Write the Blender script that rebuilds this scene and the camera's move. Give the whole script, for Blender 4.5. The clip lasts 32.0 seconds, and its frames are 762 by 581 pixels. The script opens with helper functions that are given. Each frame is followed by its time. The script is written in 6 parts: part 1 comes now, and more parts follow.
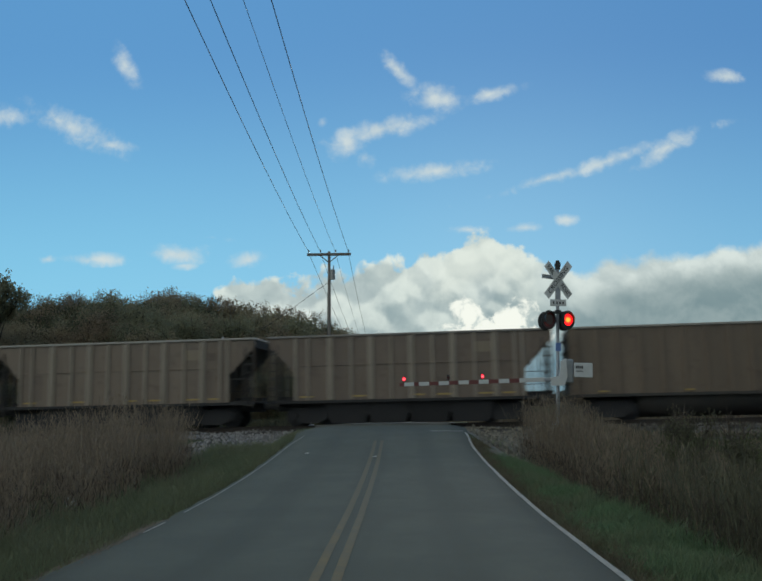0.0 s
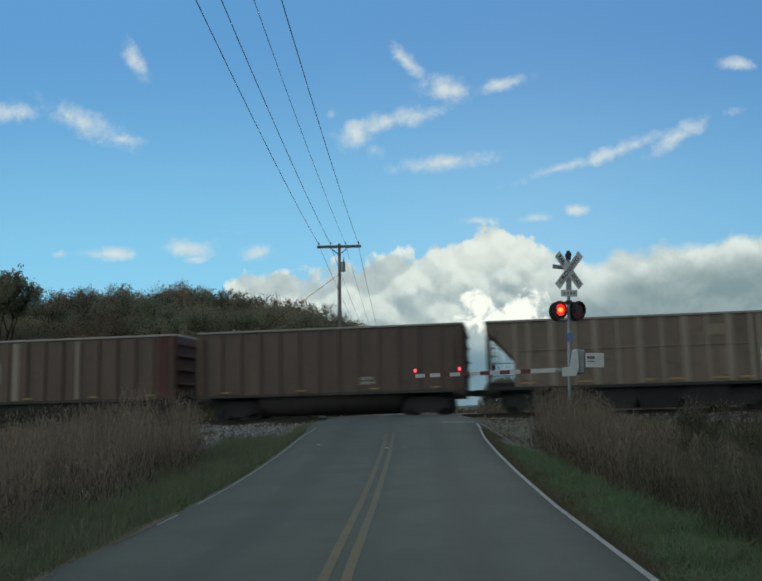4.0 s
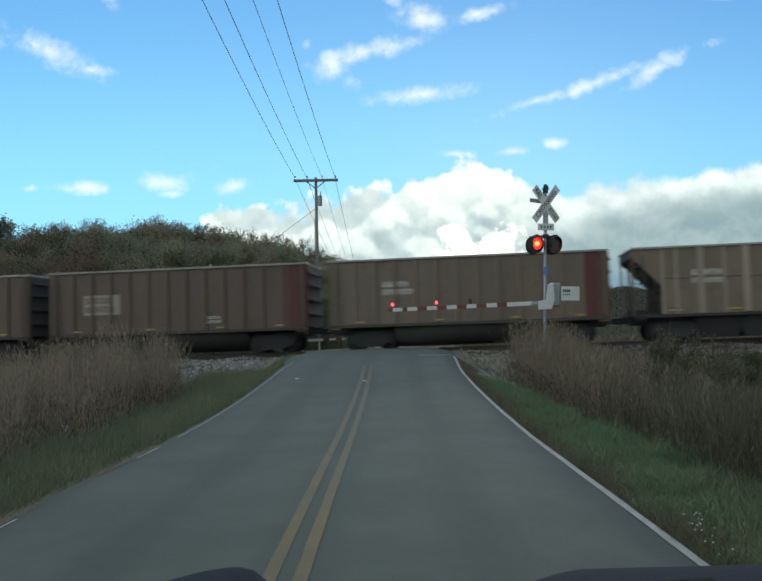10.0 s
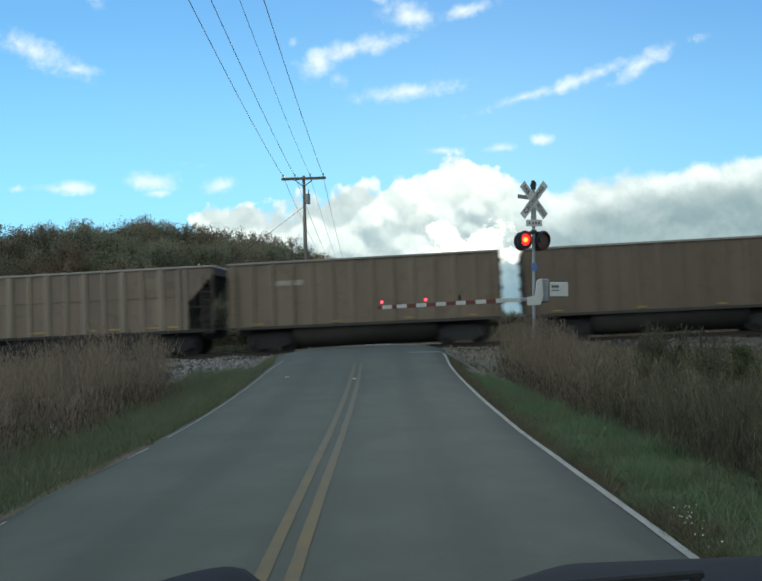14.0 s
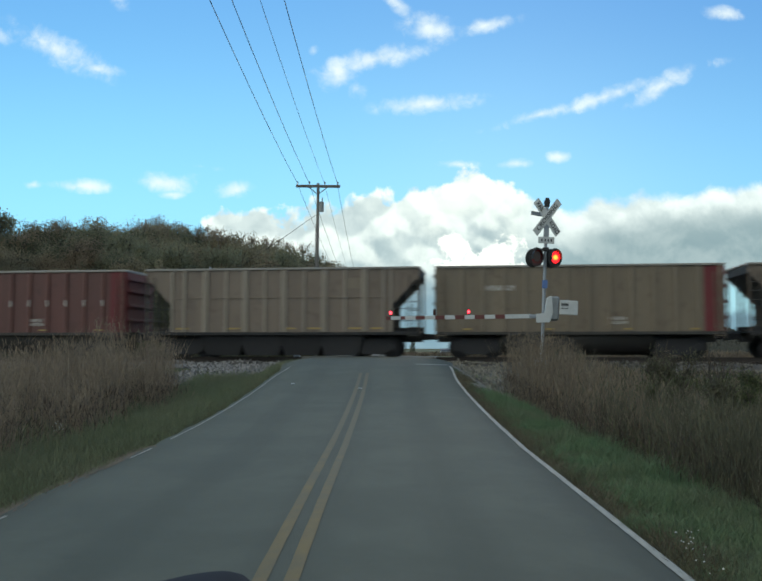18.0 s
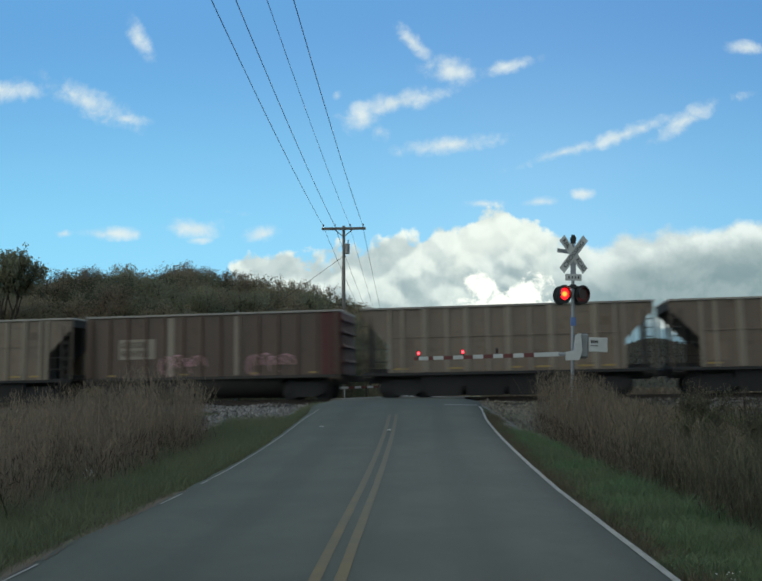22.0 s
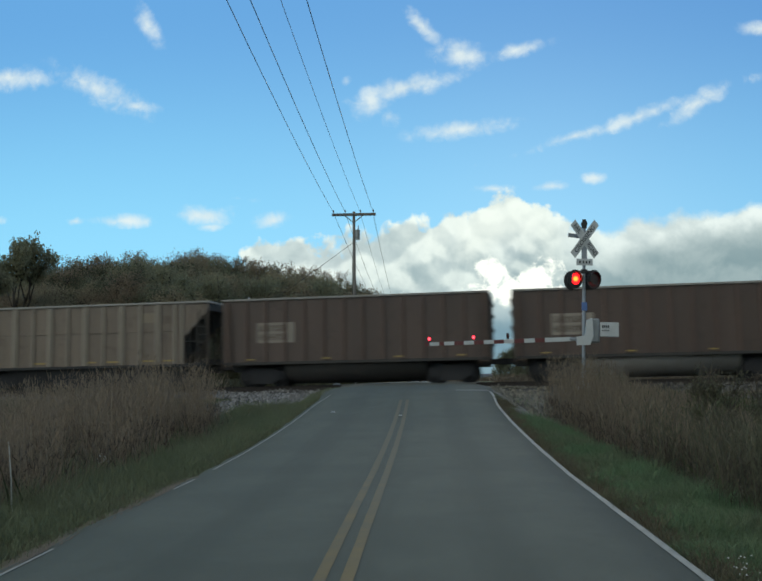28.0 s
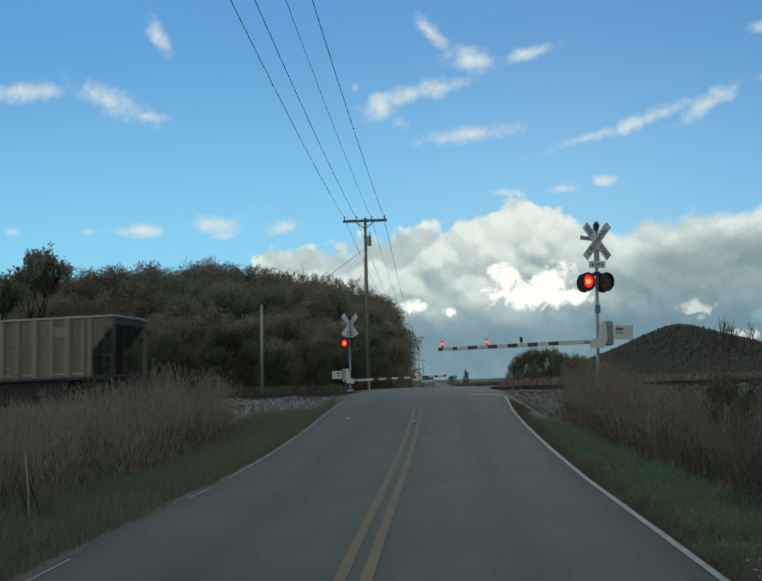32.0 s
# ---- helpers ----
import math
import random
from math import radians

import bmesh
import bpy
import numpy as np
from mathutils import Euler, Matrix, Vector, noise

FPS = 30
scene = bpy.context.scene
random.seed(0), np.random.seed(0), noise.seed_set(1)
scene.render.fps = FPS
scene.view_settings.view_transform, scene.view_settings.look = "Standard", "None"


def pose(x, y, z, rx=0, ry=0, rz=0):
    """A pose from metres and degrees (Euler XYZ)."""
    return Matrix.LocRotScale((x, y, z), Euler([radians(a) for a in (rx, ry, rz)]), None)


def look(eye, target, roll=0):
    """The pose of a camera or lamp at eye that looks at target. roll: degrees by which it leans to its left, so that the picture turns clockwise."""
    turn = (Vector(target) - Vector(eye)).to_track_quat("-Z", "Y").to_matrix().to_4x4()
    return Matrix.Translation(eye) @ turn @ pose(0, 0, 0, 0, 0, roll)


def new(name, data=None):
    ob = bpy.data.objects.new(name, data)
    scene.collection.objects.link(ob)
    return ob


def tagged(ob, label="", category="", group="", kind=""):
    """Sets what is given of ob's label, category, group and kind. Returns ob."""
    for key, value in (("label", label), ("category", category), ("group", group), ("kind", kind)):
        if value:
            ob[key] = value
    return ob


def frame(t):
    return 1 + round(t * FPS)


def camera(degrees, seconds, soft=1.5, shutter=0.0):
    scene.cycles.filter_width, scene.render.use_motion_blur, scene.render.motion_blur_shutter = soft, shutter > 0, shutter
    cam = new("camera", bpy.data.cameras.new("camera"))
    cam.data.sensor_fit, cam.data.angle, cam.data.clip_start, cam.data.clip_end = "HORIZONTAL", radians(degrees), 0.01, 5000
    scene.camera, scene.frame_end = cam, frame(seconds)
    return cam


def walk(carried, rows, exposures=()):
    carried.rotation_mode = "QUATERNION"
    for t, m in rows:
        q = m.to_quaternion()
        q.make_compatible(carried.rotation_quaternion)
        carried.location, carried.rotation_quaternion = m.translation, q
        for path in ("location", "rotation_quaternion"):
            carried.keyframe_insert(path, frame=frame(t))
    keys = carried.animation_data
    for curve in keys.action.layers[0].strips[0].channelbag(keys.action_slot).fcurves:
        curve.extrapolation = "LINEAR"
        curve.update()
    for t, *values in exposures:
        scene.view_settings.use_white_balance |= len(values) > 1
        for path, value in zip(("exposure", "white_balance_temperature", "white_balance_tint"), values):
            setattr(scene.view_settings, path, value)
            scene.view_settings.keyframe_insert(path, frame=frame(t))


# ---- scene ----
# The eye stays in one car seat; only its turn changes: seconds, yaw, pitch, roll in degrees.
VIEW = [
    (0, 1.17, 8.40, -0.86), (0.5, 1.31, 8.41, -0.81), (1, 1.51, 8.36, -0.81), (1.5, 1.67, 8.30, -0.81), (2, 1.87, 8.25, -0.80),
    (2.5, 2.01, 8.15, -0.76), (3, 2.11, 8.11, -0.85), (3.5, 2.07, 8.03, -1.20), (5.5, 1.32, 6.69, -0.82), (6, 1.16, 6.08, -0.94),
    (6.5, 0.62, 5.51, -1.39), (7, 0.15, 5.04, -1.76), (7.5, -0.24, 4.71, -1.85), (8, -0.36, 4.44, -1.81), (8.5, -0.27, 4.15, -1.70),
    (9, -0.06, 3.84, -1.51), (9.5, 0.21, 3.55, -1.43), (10, 0.46, 3.37, -1.56), (10.5, 0.60, 3.26, -1.81), (11, 0.60, 3.17, -2.10),
    (11.5, 0.58, 3.06, -2.47), (12, 0.43, 2.97, -2.75), (12.5, 0.29, 2.92, -2.80), (13, 0.09, 3.00, -2.66), (13.5, -0.10, 3.09, -2.43),
    (14, -0.27, 3.18, -2.19), (14.5, -0.40, 3.31, -1.99), (16.5, -0.40, 3.82, 0.01), (17, -0.28, 3.77, 0.38), (17.5, -0.02, 3.79, 0.48),
    (18, 0.37, 3.90, 0.31), (18.5, 0.90, 4.23, 0.09), (19, 1.31, 4.63, -0.13), (19.5, 1.67, 5.01, -0.35), (20, 1.86, 5.44, -0.52),
    (20.5, 1.99, 5.85, -0.69), (21, 2.09, 6.24, -0.79), (21.5, 2.15, 6.52, -0.76), (22, 2.19, 6.67, -0.66), (22.5, 2.21, 6.81, -0.67),
    (23, 2.24, 6.79, -0.66), (23.5, 2.27, 6.72, -0.55), (24, 2.31, 6.59, -0.58), (24.5, 2.45, 6.45, -0.66), (25, 2.56, 6.27, -0.55),
    (25.5, 2.68, 6.14, -0.32), (27.5, 2.96, 5.80, -0.77), (28, 2.92, 5.72, -0.88), (28.5, 2.89, 5.60, -0.94), (29, 2.89, 5.56, -0.91),
    (29.5, 2.93, 5.52, -0.85), (30, 2.97, 5.50, -0.89), (30.5, 3.06, 5.56, -1.08), (31, 3.14, 5.62, -1.30), (31.5, 3.40, 5.84, -1.49),
    (32, 3.75, 6.13, -1.69),
]
EYE = (0.0, 0.0, 1.25)
EXPOSURE = [(t, e, 6500, 4) for t, e in ((0, -0.15), (3, -0.12), (6, 0.06), (9, 0.38), (11, 0.44), (14, 0.44), (18, 0.42), (21, 0.18), (22, 0.13), (23, 0.08), (24, 0.09), (25, 0.12), (28, 0.17), (29, 0.20), (31, 0.12), (32, -0.02))]
cam = camera(48.52, 32.0, soft=1.8, shutter=0.5)
walk(cam, [(t, pose(*EYE, 90 + p, 0, y) @ pose(0, 0, 0, 0, 0, r)) for t, y, p, r in VIEW], EXPOSURE)

# ---------------------------------------------------------------- light
SUN_AZ, SUN_EL = 9.0, 14.0     # degrees right of the road's line, and up


def math_node(tree, op, a, b=None, c=None, clamp=False):
    n = tree.nodes.new("ShaderNodeMath")
    n.operation, n.use_clamp = op, clamp
    for i, v in enumerate((a, b, c)):
        if v is None:
            continue
        if isinstance(v, (int, float)):
            n.inputs[i].default_value = v
        else:
            tree.links.new(v, n.inputs[i])
    return n.outputs[0]


def smooth_step(tree, v, lo, hi):
    n = tree.nodes.new("ShaderNodeMapRange")
    n.interpolation_type = "SMOOTHSTEP"
    tree.links.new(v, n.inputs["Value"])
    n.inputs["From Min"].default_value, n.inputs["From Max"].default_value = lo, hi
    return n.outputs["Result"]


def noise_node(tree, vec, scale, detail=5.0, rough=0.55, distortion=0.0):
    n = tree.nodes.new("ShaderNodeTexNoise")
    n.inputs["Scale"].default_value, n.inputs["Detail"].default_value = scale, detail
    n.inputs["Roughness"].default_value, n.inputs["Distortion"].default_value = rough, distortion
    tree.links.new(vec, n.inputs["Vector"])
    return n.outputs["Fac"]


def mix_colour(tree, fac, a, b, blend="MIX"):
    n = tree.nodes.new("ShaderNodeMix")
    n.data_type, n.blend_type = "RGBA", blend
    for socket, v in ((n.inputs[0], fac), (n.inputs[6], a), (n.inputs[7], b)):
        if isinstance(v, (int, float)):
            socket.default_value = v
        elif isinstance(v, tuple):
            socket.default_value = (*v, 1)
        else:
            tree.links.new(v, socket)
    return n.outputs[2]


# small clouds: azimuth and elevation as slopes beside and above the road's line, half width, half height, tilt, strength
CLOUDS_HIGH = [
    (-0.334, 0.435, 0.030, 0.010, -62, 0.8), (-0.506, 0.372, 0.045, 0.013, -2, 1), (-0.392, 0.353, 0.056, 0.015, -27, 0.9),
    (-0.348, 0.330, 0.026, 0.007, -7, 0.8), (0.003, 0.418, 0.028, 0.009, -47, 0.9), (0.046, 0.383, 0.027, 0.015, -8, 1.1),
    (0.114, 0.386, 0.034, 0.008, 12, 0.9), (-0.021, 0.343, 0.054, 0.012, 12, 1.1), (-0.060, 0.326, 0.021, 0.017, 23, 0.9),
    (-0.039, 0.307, 0.011, 0.010, 58, 0.7),
]
CLOUDS_MID = [
    (0.045, 0.289, 0.051, 0.010, 5, 1), (0.181, 0.277, 0.052, 0.006, 16, 0.85), (0.250, 0.297, 0.056, 0.008, 18, 0.95),
    (0.320, 0.312, 0.038, 0.010, 29, 1.0), (0.396, 0.401, 0.022, 0.008, -6, 1), (0.384, 0.340, 0.023, 0.005, 8, 0.4),
    (0.196, 0.224, 0.013, 0.007, 6, 0.9), (0.147, 0.216, 0.017, 0.006, 2, 0.9), (0.082, 0.215, 0.020, 0.005, -1, 0.8),
    (0.062, 0.244, 0.012, 0.004, -2, 0.4),
]
CLOUDS_LOW = [
    (-0.358, 0.187, 0.035, 0.008, -2, 1), (-0.419, 0.188, 0.010, 0.005, -1, 0.9), (-0.263, 0.191, 0.031, 0.011, -6, 1),
    (-0.254, 0.177, 0.013, 0.005, -1, 0.7), (-0.182, 0.183, 0.019, 0.010, 9, 0.9), (-0.515, 0.192, 0.010, 0.005, -1, 0.8),
    (-0.221, 0.211, 0.020, 0.004, -7, 0.5), (-0.224, 0.202, 0.015, 0.005, 19, 0.4), (-0.091, 0.352, 0.007, 0.005, 28, 0.6),
]


def sky_world():
    world = bpy.data.worlds.new("sky")
    scene.world, world.use_nodes = world, True
    tree = world.node_tree
    link = tree.links.new
    out = tree.nodes["Background"]
    sky = tree.nodes.new("ShaderNodeTexSky")
    sky.sky_type, sky.sun_disc = "NISHITA", False
    sky.sun_elevation, sky.sun_rotation = radians(SUN_EL), radians(SUN_AZ)
    sky.air_density, sky.dust_density, sky.ozone_density = 1.0, 0.1, 3.0
    ray = tree.nodes.new("ShaderNodeTexCoord").outputs["Generated"]
    sep = tree.nodes.new("ShaderNodeSeparateXYZ")
    link(ray, sep.inputs[0])
    ahead = math_node(tree, "MAXIMUM", sep.outputs[1], 0.15)
    u = math_node(tree, "DIVIDE", sep.outputs[0], ahead)
    v = math_node(tree, "DIVIDE", sep.outputs[2], ahead)
    flat = tree.nodes.new("ShaderNodeCombineXYZ")
    link(u, flat.inputs[0]), link(v, flat.inputs[1])
    p = flat.outputs[0]
    front = smooth_step(tree, sep.outputs[1], 0.15, 0.45)
    big = noise_node(tree, p, 11.0, 7.0, 0.55, 0.2)
    fine = noise_node(tree, p, 24.0, 5.0, 0.55, 0.2)
    # the same billows a little towards the light: their difference is the light and shade on them
    nudge = tree.nodes.new("ShaderNodeVectorMath")
    nudge.operation, nudge.inputs[1].default_value = "ADD", (0.004, 0.012, 0)
    link(p, nudge.inputs[0])
    relief = math_node(tree, "SUBTRACT", big, noise_node(tree, nudge.outputs[0], 11.0, 7.0, 0.55, 0.2))
    # round heads of cloud
    heads = []
    for at in (p, nudge.outputs[0]):
        swirl = tree.nodes.new("ShaderNodeTexNoise")
        swirl.inputs["Scale"].default_value, swirl.inputs["Detail"].default_value = 30.0, 3.0
        link(at, swirl.inputs["Vector"])
        bend = tree.nodes.new("ShaderNodeVectorMath")
        bend.operation, bend.inputs[1].default_value = "MULTIPLY_ADD", (0.030, 0.030, 0)
        link(swirl.outputs["Color"], bend.inputs[0]), link(at, bend.inputs[2])
        cells = tree.nodes.new("ShaderNodeTexVoronoi")
        cells.feature, cells.voronoi_dimensions = "SMOOTH_F1", "2D"
        cells.inputs["Scale"].default_value, cells.inputs["Smoothness"].default_value = 26.0, 0.35
        link(bend.outputs[0], cells.inputs["Vector"])
        heads.append(cells.outputs["Distance"])
    round_light = math_node(tree, "SUBTRACT", heads[1], heads[0])
    # small clouds
    best = None
    for a, b, w, h, tilt, strength in CLOUDS_HIGH + CLOUDS_MID + CLOUDS_LOW:
        m = tree.nodes.new("ShaderNodeMapping")
        m.vector_type = "TEXTURE"
        m.inputs["Location"].default_value = (a * 1.02 + 0.003, b + 0.005, 0)
        m.inputs["Rotation"].default_value = (0, 0, radians(tilt))
        m.inputs["Scale"].default_value = (w * 1.65, h * (1.65 if b > 0.23 else 1.4), 1)
        link(p, m.inputs["Vector"])
        length = tree.nodes.new("ShaderNodeVectorMath")
        length.operation = "LENGTH"
        link(m.outputs[0], length.inputs[0])
        one = math_node(tree, "MULTIPLY_ADD", length.outputs["Value"], -strength, strength)
        best = one if best is None else math_node(tree, "MAXIMUM", best, one)
    wisp = noise_node(tree, p, 58.0, 5.0, 0.6, 0.5)
    puff = math_node(tree, "ADD", best, math_node(tree, "MULTIPLY_ADD", fine, 1.45, -0.78))
    puff = math_node(tree, "ADD", puff, math_node(tree, "MULTIPLY_ADD", wisp, 0.95, -0.50))
    small = smooth_step(tree, puff, 0.0, 1.15)
    small = math_node(tree, "MULTIPLY", small, smooth_step(tree, best, -0.05, 0.2))
    # the bank: its upper edge along the azimuth
    ramp = tree.nodes.new("ShaderNodeValToRGB")
    link(math_node(tree, "MULTIPLY_ADD", u, 1.0, 0.5), ramp.inputs[0])
    edge = [(-0.5, 0.10), (-0.235, 0.125), (-0.20, 0.152), (-0.158, 0.172), (-0.129, 0.168), (-0.10, 0.172), (-0.053, 0.177), (-0.024, 0.184), (0.005, 0.190),
            (0.035, 0.200), (0.058, 0.206), (0.10, 0.206), (0.138, 0.199), (0.169, 0.182), (0.19, 0.166), (0.211, 0.164), (0.245, 0.181), (0.279, 0.182),
            (0.308, 0.184), (0.343, 0.188), (0.376, 0.194), (0.49, 0.205)]
    while len(ramp.color_ramp.elements) < len(edge):
        ramp.color_ramp.elements.new(0.5)
    for e, (a, b) in zip(ramp.color_ramp.elements, edge):
        e.position, e.color = a + 0.5, (b * 4, b * 4, b * 4, 1)
    top = math_node(tree, "MULTIPLY", ramp.outputs[0], 0.25)
    rough = math_node(tree, "MULTIPLY_ADD", big, 0.085, -0.045)
    rough = math_node(tree, "ADD", rough, math_node(tree, "MULTIPLY_ADD", fine, 0.075, -0.0375))
    rough = math_node(tree, "ADD", rough, math_node(tree, "MULTIPLY_ADD", wisp, 0.022, -0.011))
    rough = math_node(tree, "ADD", rough, math_node(tree, "MULTIPLY_ADD", heads[0], -0.026, 0.010))
    rough = math_node(tree, "MULTIPLY", rough, math_node(tree, "MULTIPLY_ADD", smooth_step(tree, u, 0.14, 0.24), -0.65, 1.0))
    depth = math_node(tree, "ADD", math_node(tree, "SUBTRACT", top, v), rough)
    bank = smooth_step(tree, depth, -0.004, 0.010)
    # light inside the bank: bright rim, grey heart, bright rags
    heart = math_node(tree, "MULTIPLY", smooth_step(tree, depth, 0.014, 0.065), math_node(tree, "MULTIPLY_ADD", smooth_step(tree, u, 0.06, 0.22), 0.35, 0.65))
    rag = math_node(tree, "MULTIPLY_ADD", big, 1.5, math_node(tree, "MULTIPLY", fine, 0.7))
    rag = smooth_step(tree, rag, 0.82, 1.42)
    grey = mix_colour(tree, heart, (0.80, 0.86, 0.85), (0.23, 0.33, 0.37))
    sunward = math_node(tree, "MULTIPLY_ADD", smooth_step(tree, u, 0.26, 0.14), 0.75, 0.10)
    grey = mix_colour(tree, math_node(tree, "MULTIPLY", rag, sunward), grey, (0.72, 0.80, 0.78))
    shade = smooth_step(tree, relief, -0.09, 0.09)
    grey = mix_colour(tree, 0.38, grey, mix_colour(tree, shade, (0.22, 0.315, 0.355), (0.74, 0.81, 0.80)))
    puffs = mix_colour(tree, smooth_step(tree, round_light, -0.18, 0.22), (0.27, 0.36, 0.40), (0.90, 0.95, 0.90))
    grey = mix_colour(tree, math_node(tree, "MULTIPLY", math_node(tree, "MULTIPLY_ADD", smooth_step(tree, u, 0.22, 0.10), 0.34, 0.06), smooth_step(tree, v, 0.06, 0.12)), grey, puffs)
    dim = math_node(tree, "MULTIPLY", math_node(tree, "MULTIPLY", smooth_step(tree, u, 0.17, 0.27), 0.55), smooth_step(tree, depth, 0.012, 0.05))
    grey = mix_colour(tree, dim, grey, (0.22, 0.30, 0.325))
    low = smooth_step(tree, v, 0.105, 0.045)
    grey = mix_colour(tree, math_node(tree, "MULTIPLY", low, 0.85), grey, (0.155, 0.268, 0.345))
    # billows lit from behind above the gap
    m = tree.nodes.new("ShaderNodeMapping")
    m.vector_type = "TEXTURE"
    m.inputs["Location"].default_value, m.inputs["Scale"].default_value = (0.085, 0.172, 0), (0.115, 0.060, 1)
    link(p, m.inputs["Vector"])
    length = tree.nodes.new("ShaderNodeVectorMath")
    length.operation = "LENGTH"
    link(m.outputs[0], length.inputs[0])
    lit = math_node(tree, "ADD", math_node(tree, "SUBTRACT", 1.0, length.outputs["Value"]), math_node(tree, "MULTIPLY_ADD", big, 1.6, math_node(tree, "MULTIPLY_ADD", fine, 0.9, -1.25)))
    grey = mix_colour(tree, math_node(tree, "MULTIPLY", smooth_step(tree, lit, 0.0, 0.9), 0.62), grey, (0.92, 0.95, 0.88))
    # the gap lit from behind by the hidden sun
    glow = None
    for a, b, w, h in ((0.115, 0.098, 0.075, 0.028), (0.140, 0.112, 0.036, 0.026), (0.082, 0.118, 0.022, 0.030), (0.165, 0.094, 0.034, 0.016), (-0.028, 0.087, 0.022, 0.014), (0.016, 0.080, 0.014, 0.010), (0.300, 0.072, 0.030, 0.014), (0.352, 0.041, 0.028, 0.013)):
        m = tree.nodes.new("ShaderNodeMapping")
        m.vector_type = "TEXTURE"
        m.inputs["Location"].default_value, m.inputs["Scale"].default_value = (a, b, 0), (w, h, 1)
        link(p, m.inputs["Vector"])
        length = tree.nodes.new("ShaderNodeVectorMath")
        length.operation = "LENGTH"
        link(m.outputs[0], length.inputs[0])
        one = math_node(tree, "SUBTRACT", 1.0, length.outputs["Value"])
        glow = one if glow is None else math_node(tree, "MAXIMUM", glow, one)
    glow = smooth_step(tree, math_node(tree, "ADD", glow, math_node(tree, "MULTIPLY_ADD", wisp, 1.8, math_node(tree, "MULTIPLY_ADD", fine, 1.2, -1.75))), -0.06, 0.38)
    glow = math_node(tree, "MULTIPLY", glow, math_node(tree, "MULTIPLY_ADD", smooth_step(tree, u, 0.26, 0.21), 0.5, 0.5))
    grey = mix_colour(tree, glow, grey, (1.05, 1.05, 0.98))
    # a clear gap low beside the far mound
    m = tree.nodes.new("ShaderNodeMapping")
    m.vector_type = "TEXTURE"
    m.inputs["Location"].default_value, m.inputs["Scale"].default_value = (0.412, 0.060, 0), (0.045, 0.022, 1)
    link(p, m.inputs["Vector"])
    length = tree.nodes.new("ShaderNodeVectorMath")
    length.operation = "LENGTH"
    link(m.outputs[0], length.inputs[0])
    clear = math_node(tree, "ADD", math_node(tree, "SUBTRACT", 1.0, length.outputs["Value"]), math_node(tree, "MULTIPLY_ADD", fine, 1.6, -0.8))
    grey = mix_colour(tree, smooth_step(tree, clear, -0.05, 0.7), grey, (0.34, 0.58, 0.66))
    # blue sky, then the clouds over it; behind the viewer a broken cover
    blue = mix_colour(tree, 1.0, sky.outputs[0], (0.105, 0.105, 0.105), "MULTIPLY")
    blue = mix_colour(tree, 0.75, blue, mix_colour(tree, smooth_step(tree, v, 0.13, 0.47), (0.225, 0.60, 0.90), (0.112, 0.34, 0.71)))
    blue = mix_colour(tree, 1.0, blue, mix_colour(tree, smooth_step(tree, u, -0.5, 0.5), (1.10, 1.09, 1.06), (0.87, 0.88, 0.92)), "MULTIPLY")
    back = smooth_step(tree, noise_node(tree, ray, 2.2, 6.0, 0.6), 0.36, 0.56)
    # unseen part, made bright left and dim right to light the train
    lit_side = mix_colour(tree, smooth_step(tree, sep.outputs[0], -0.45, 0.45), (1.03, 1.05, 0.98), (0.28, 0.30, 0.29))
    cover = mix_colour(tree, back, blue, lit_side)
    ahead_sky = mix_colour(tree, math_node(tree, "MULTIPLY", small, 0.90), blue, mix_colour(tree, fine, (0.58, 0.66, 0.70), (0.84, 0.88, 0.88)))
    ahead_sky = mix_colour(tree, bank, ahead_sky, grey)
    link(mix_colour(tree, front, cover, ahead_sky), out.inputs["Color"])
    out.inputs["Strength"].default_value = 1.0


sky_world()
sun = new("sun", bpy.data.lights.new("sun", "SUN"))
sun.data.energy, sun.data.angle, sun.data.color = 0.5, radians(12), (1.0, 0.93, 0.82)
sun.matrix_world = look((60, 300, 90), (60 - math.sin(radians(SUN_AZ)), 300 - math.cos(radians(SUN_AZ)), 90 - math.tan(radians(SUN_EL))))


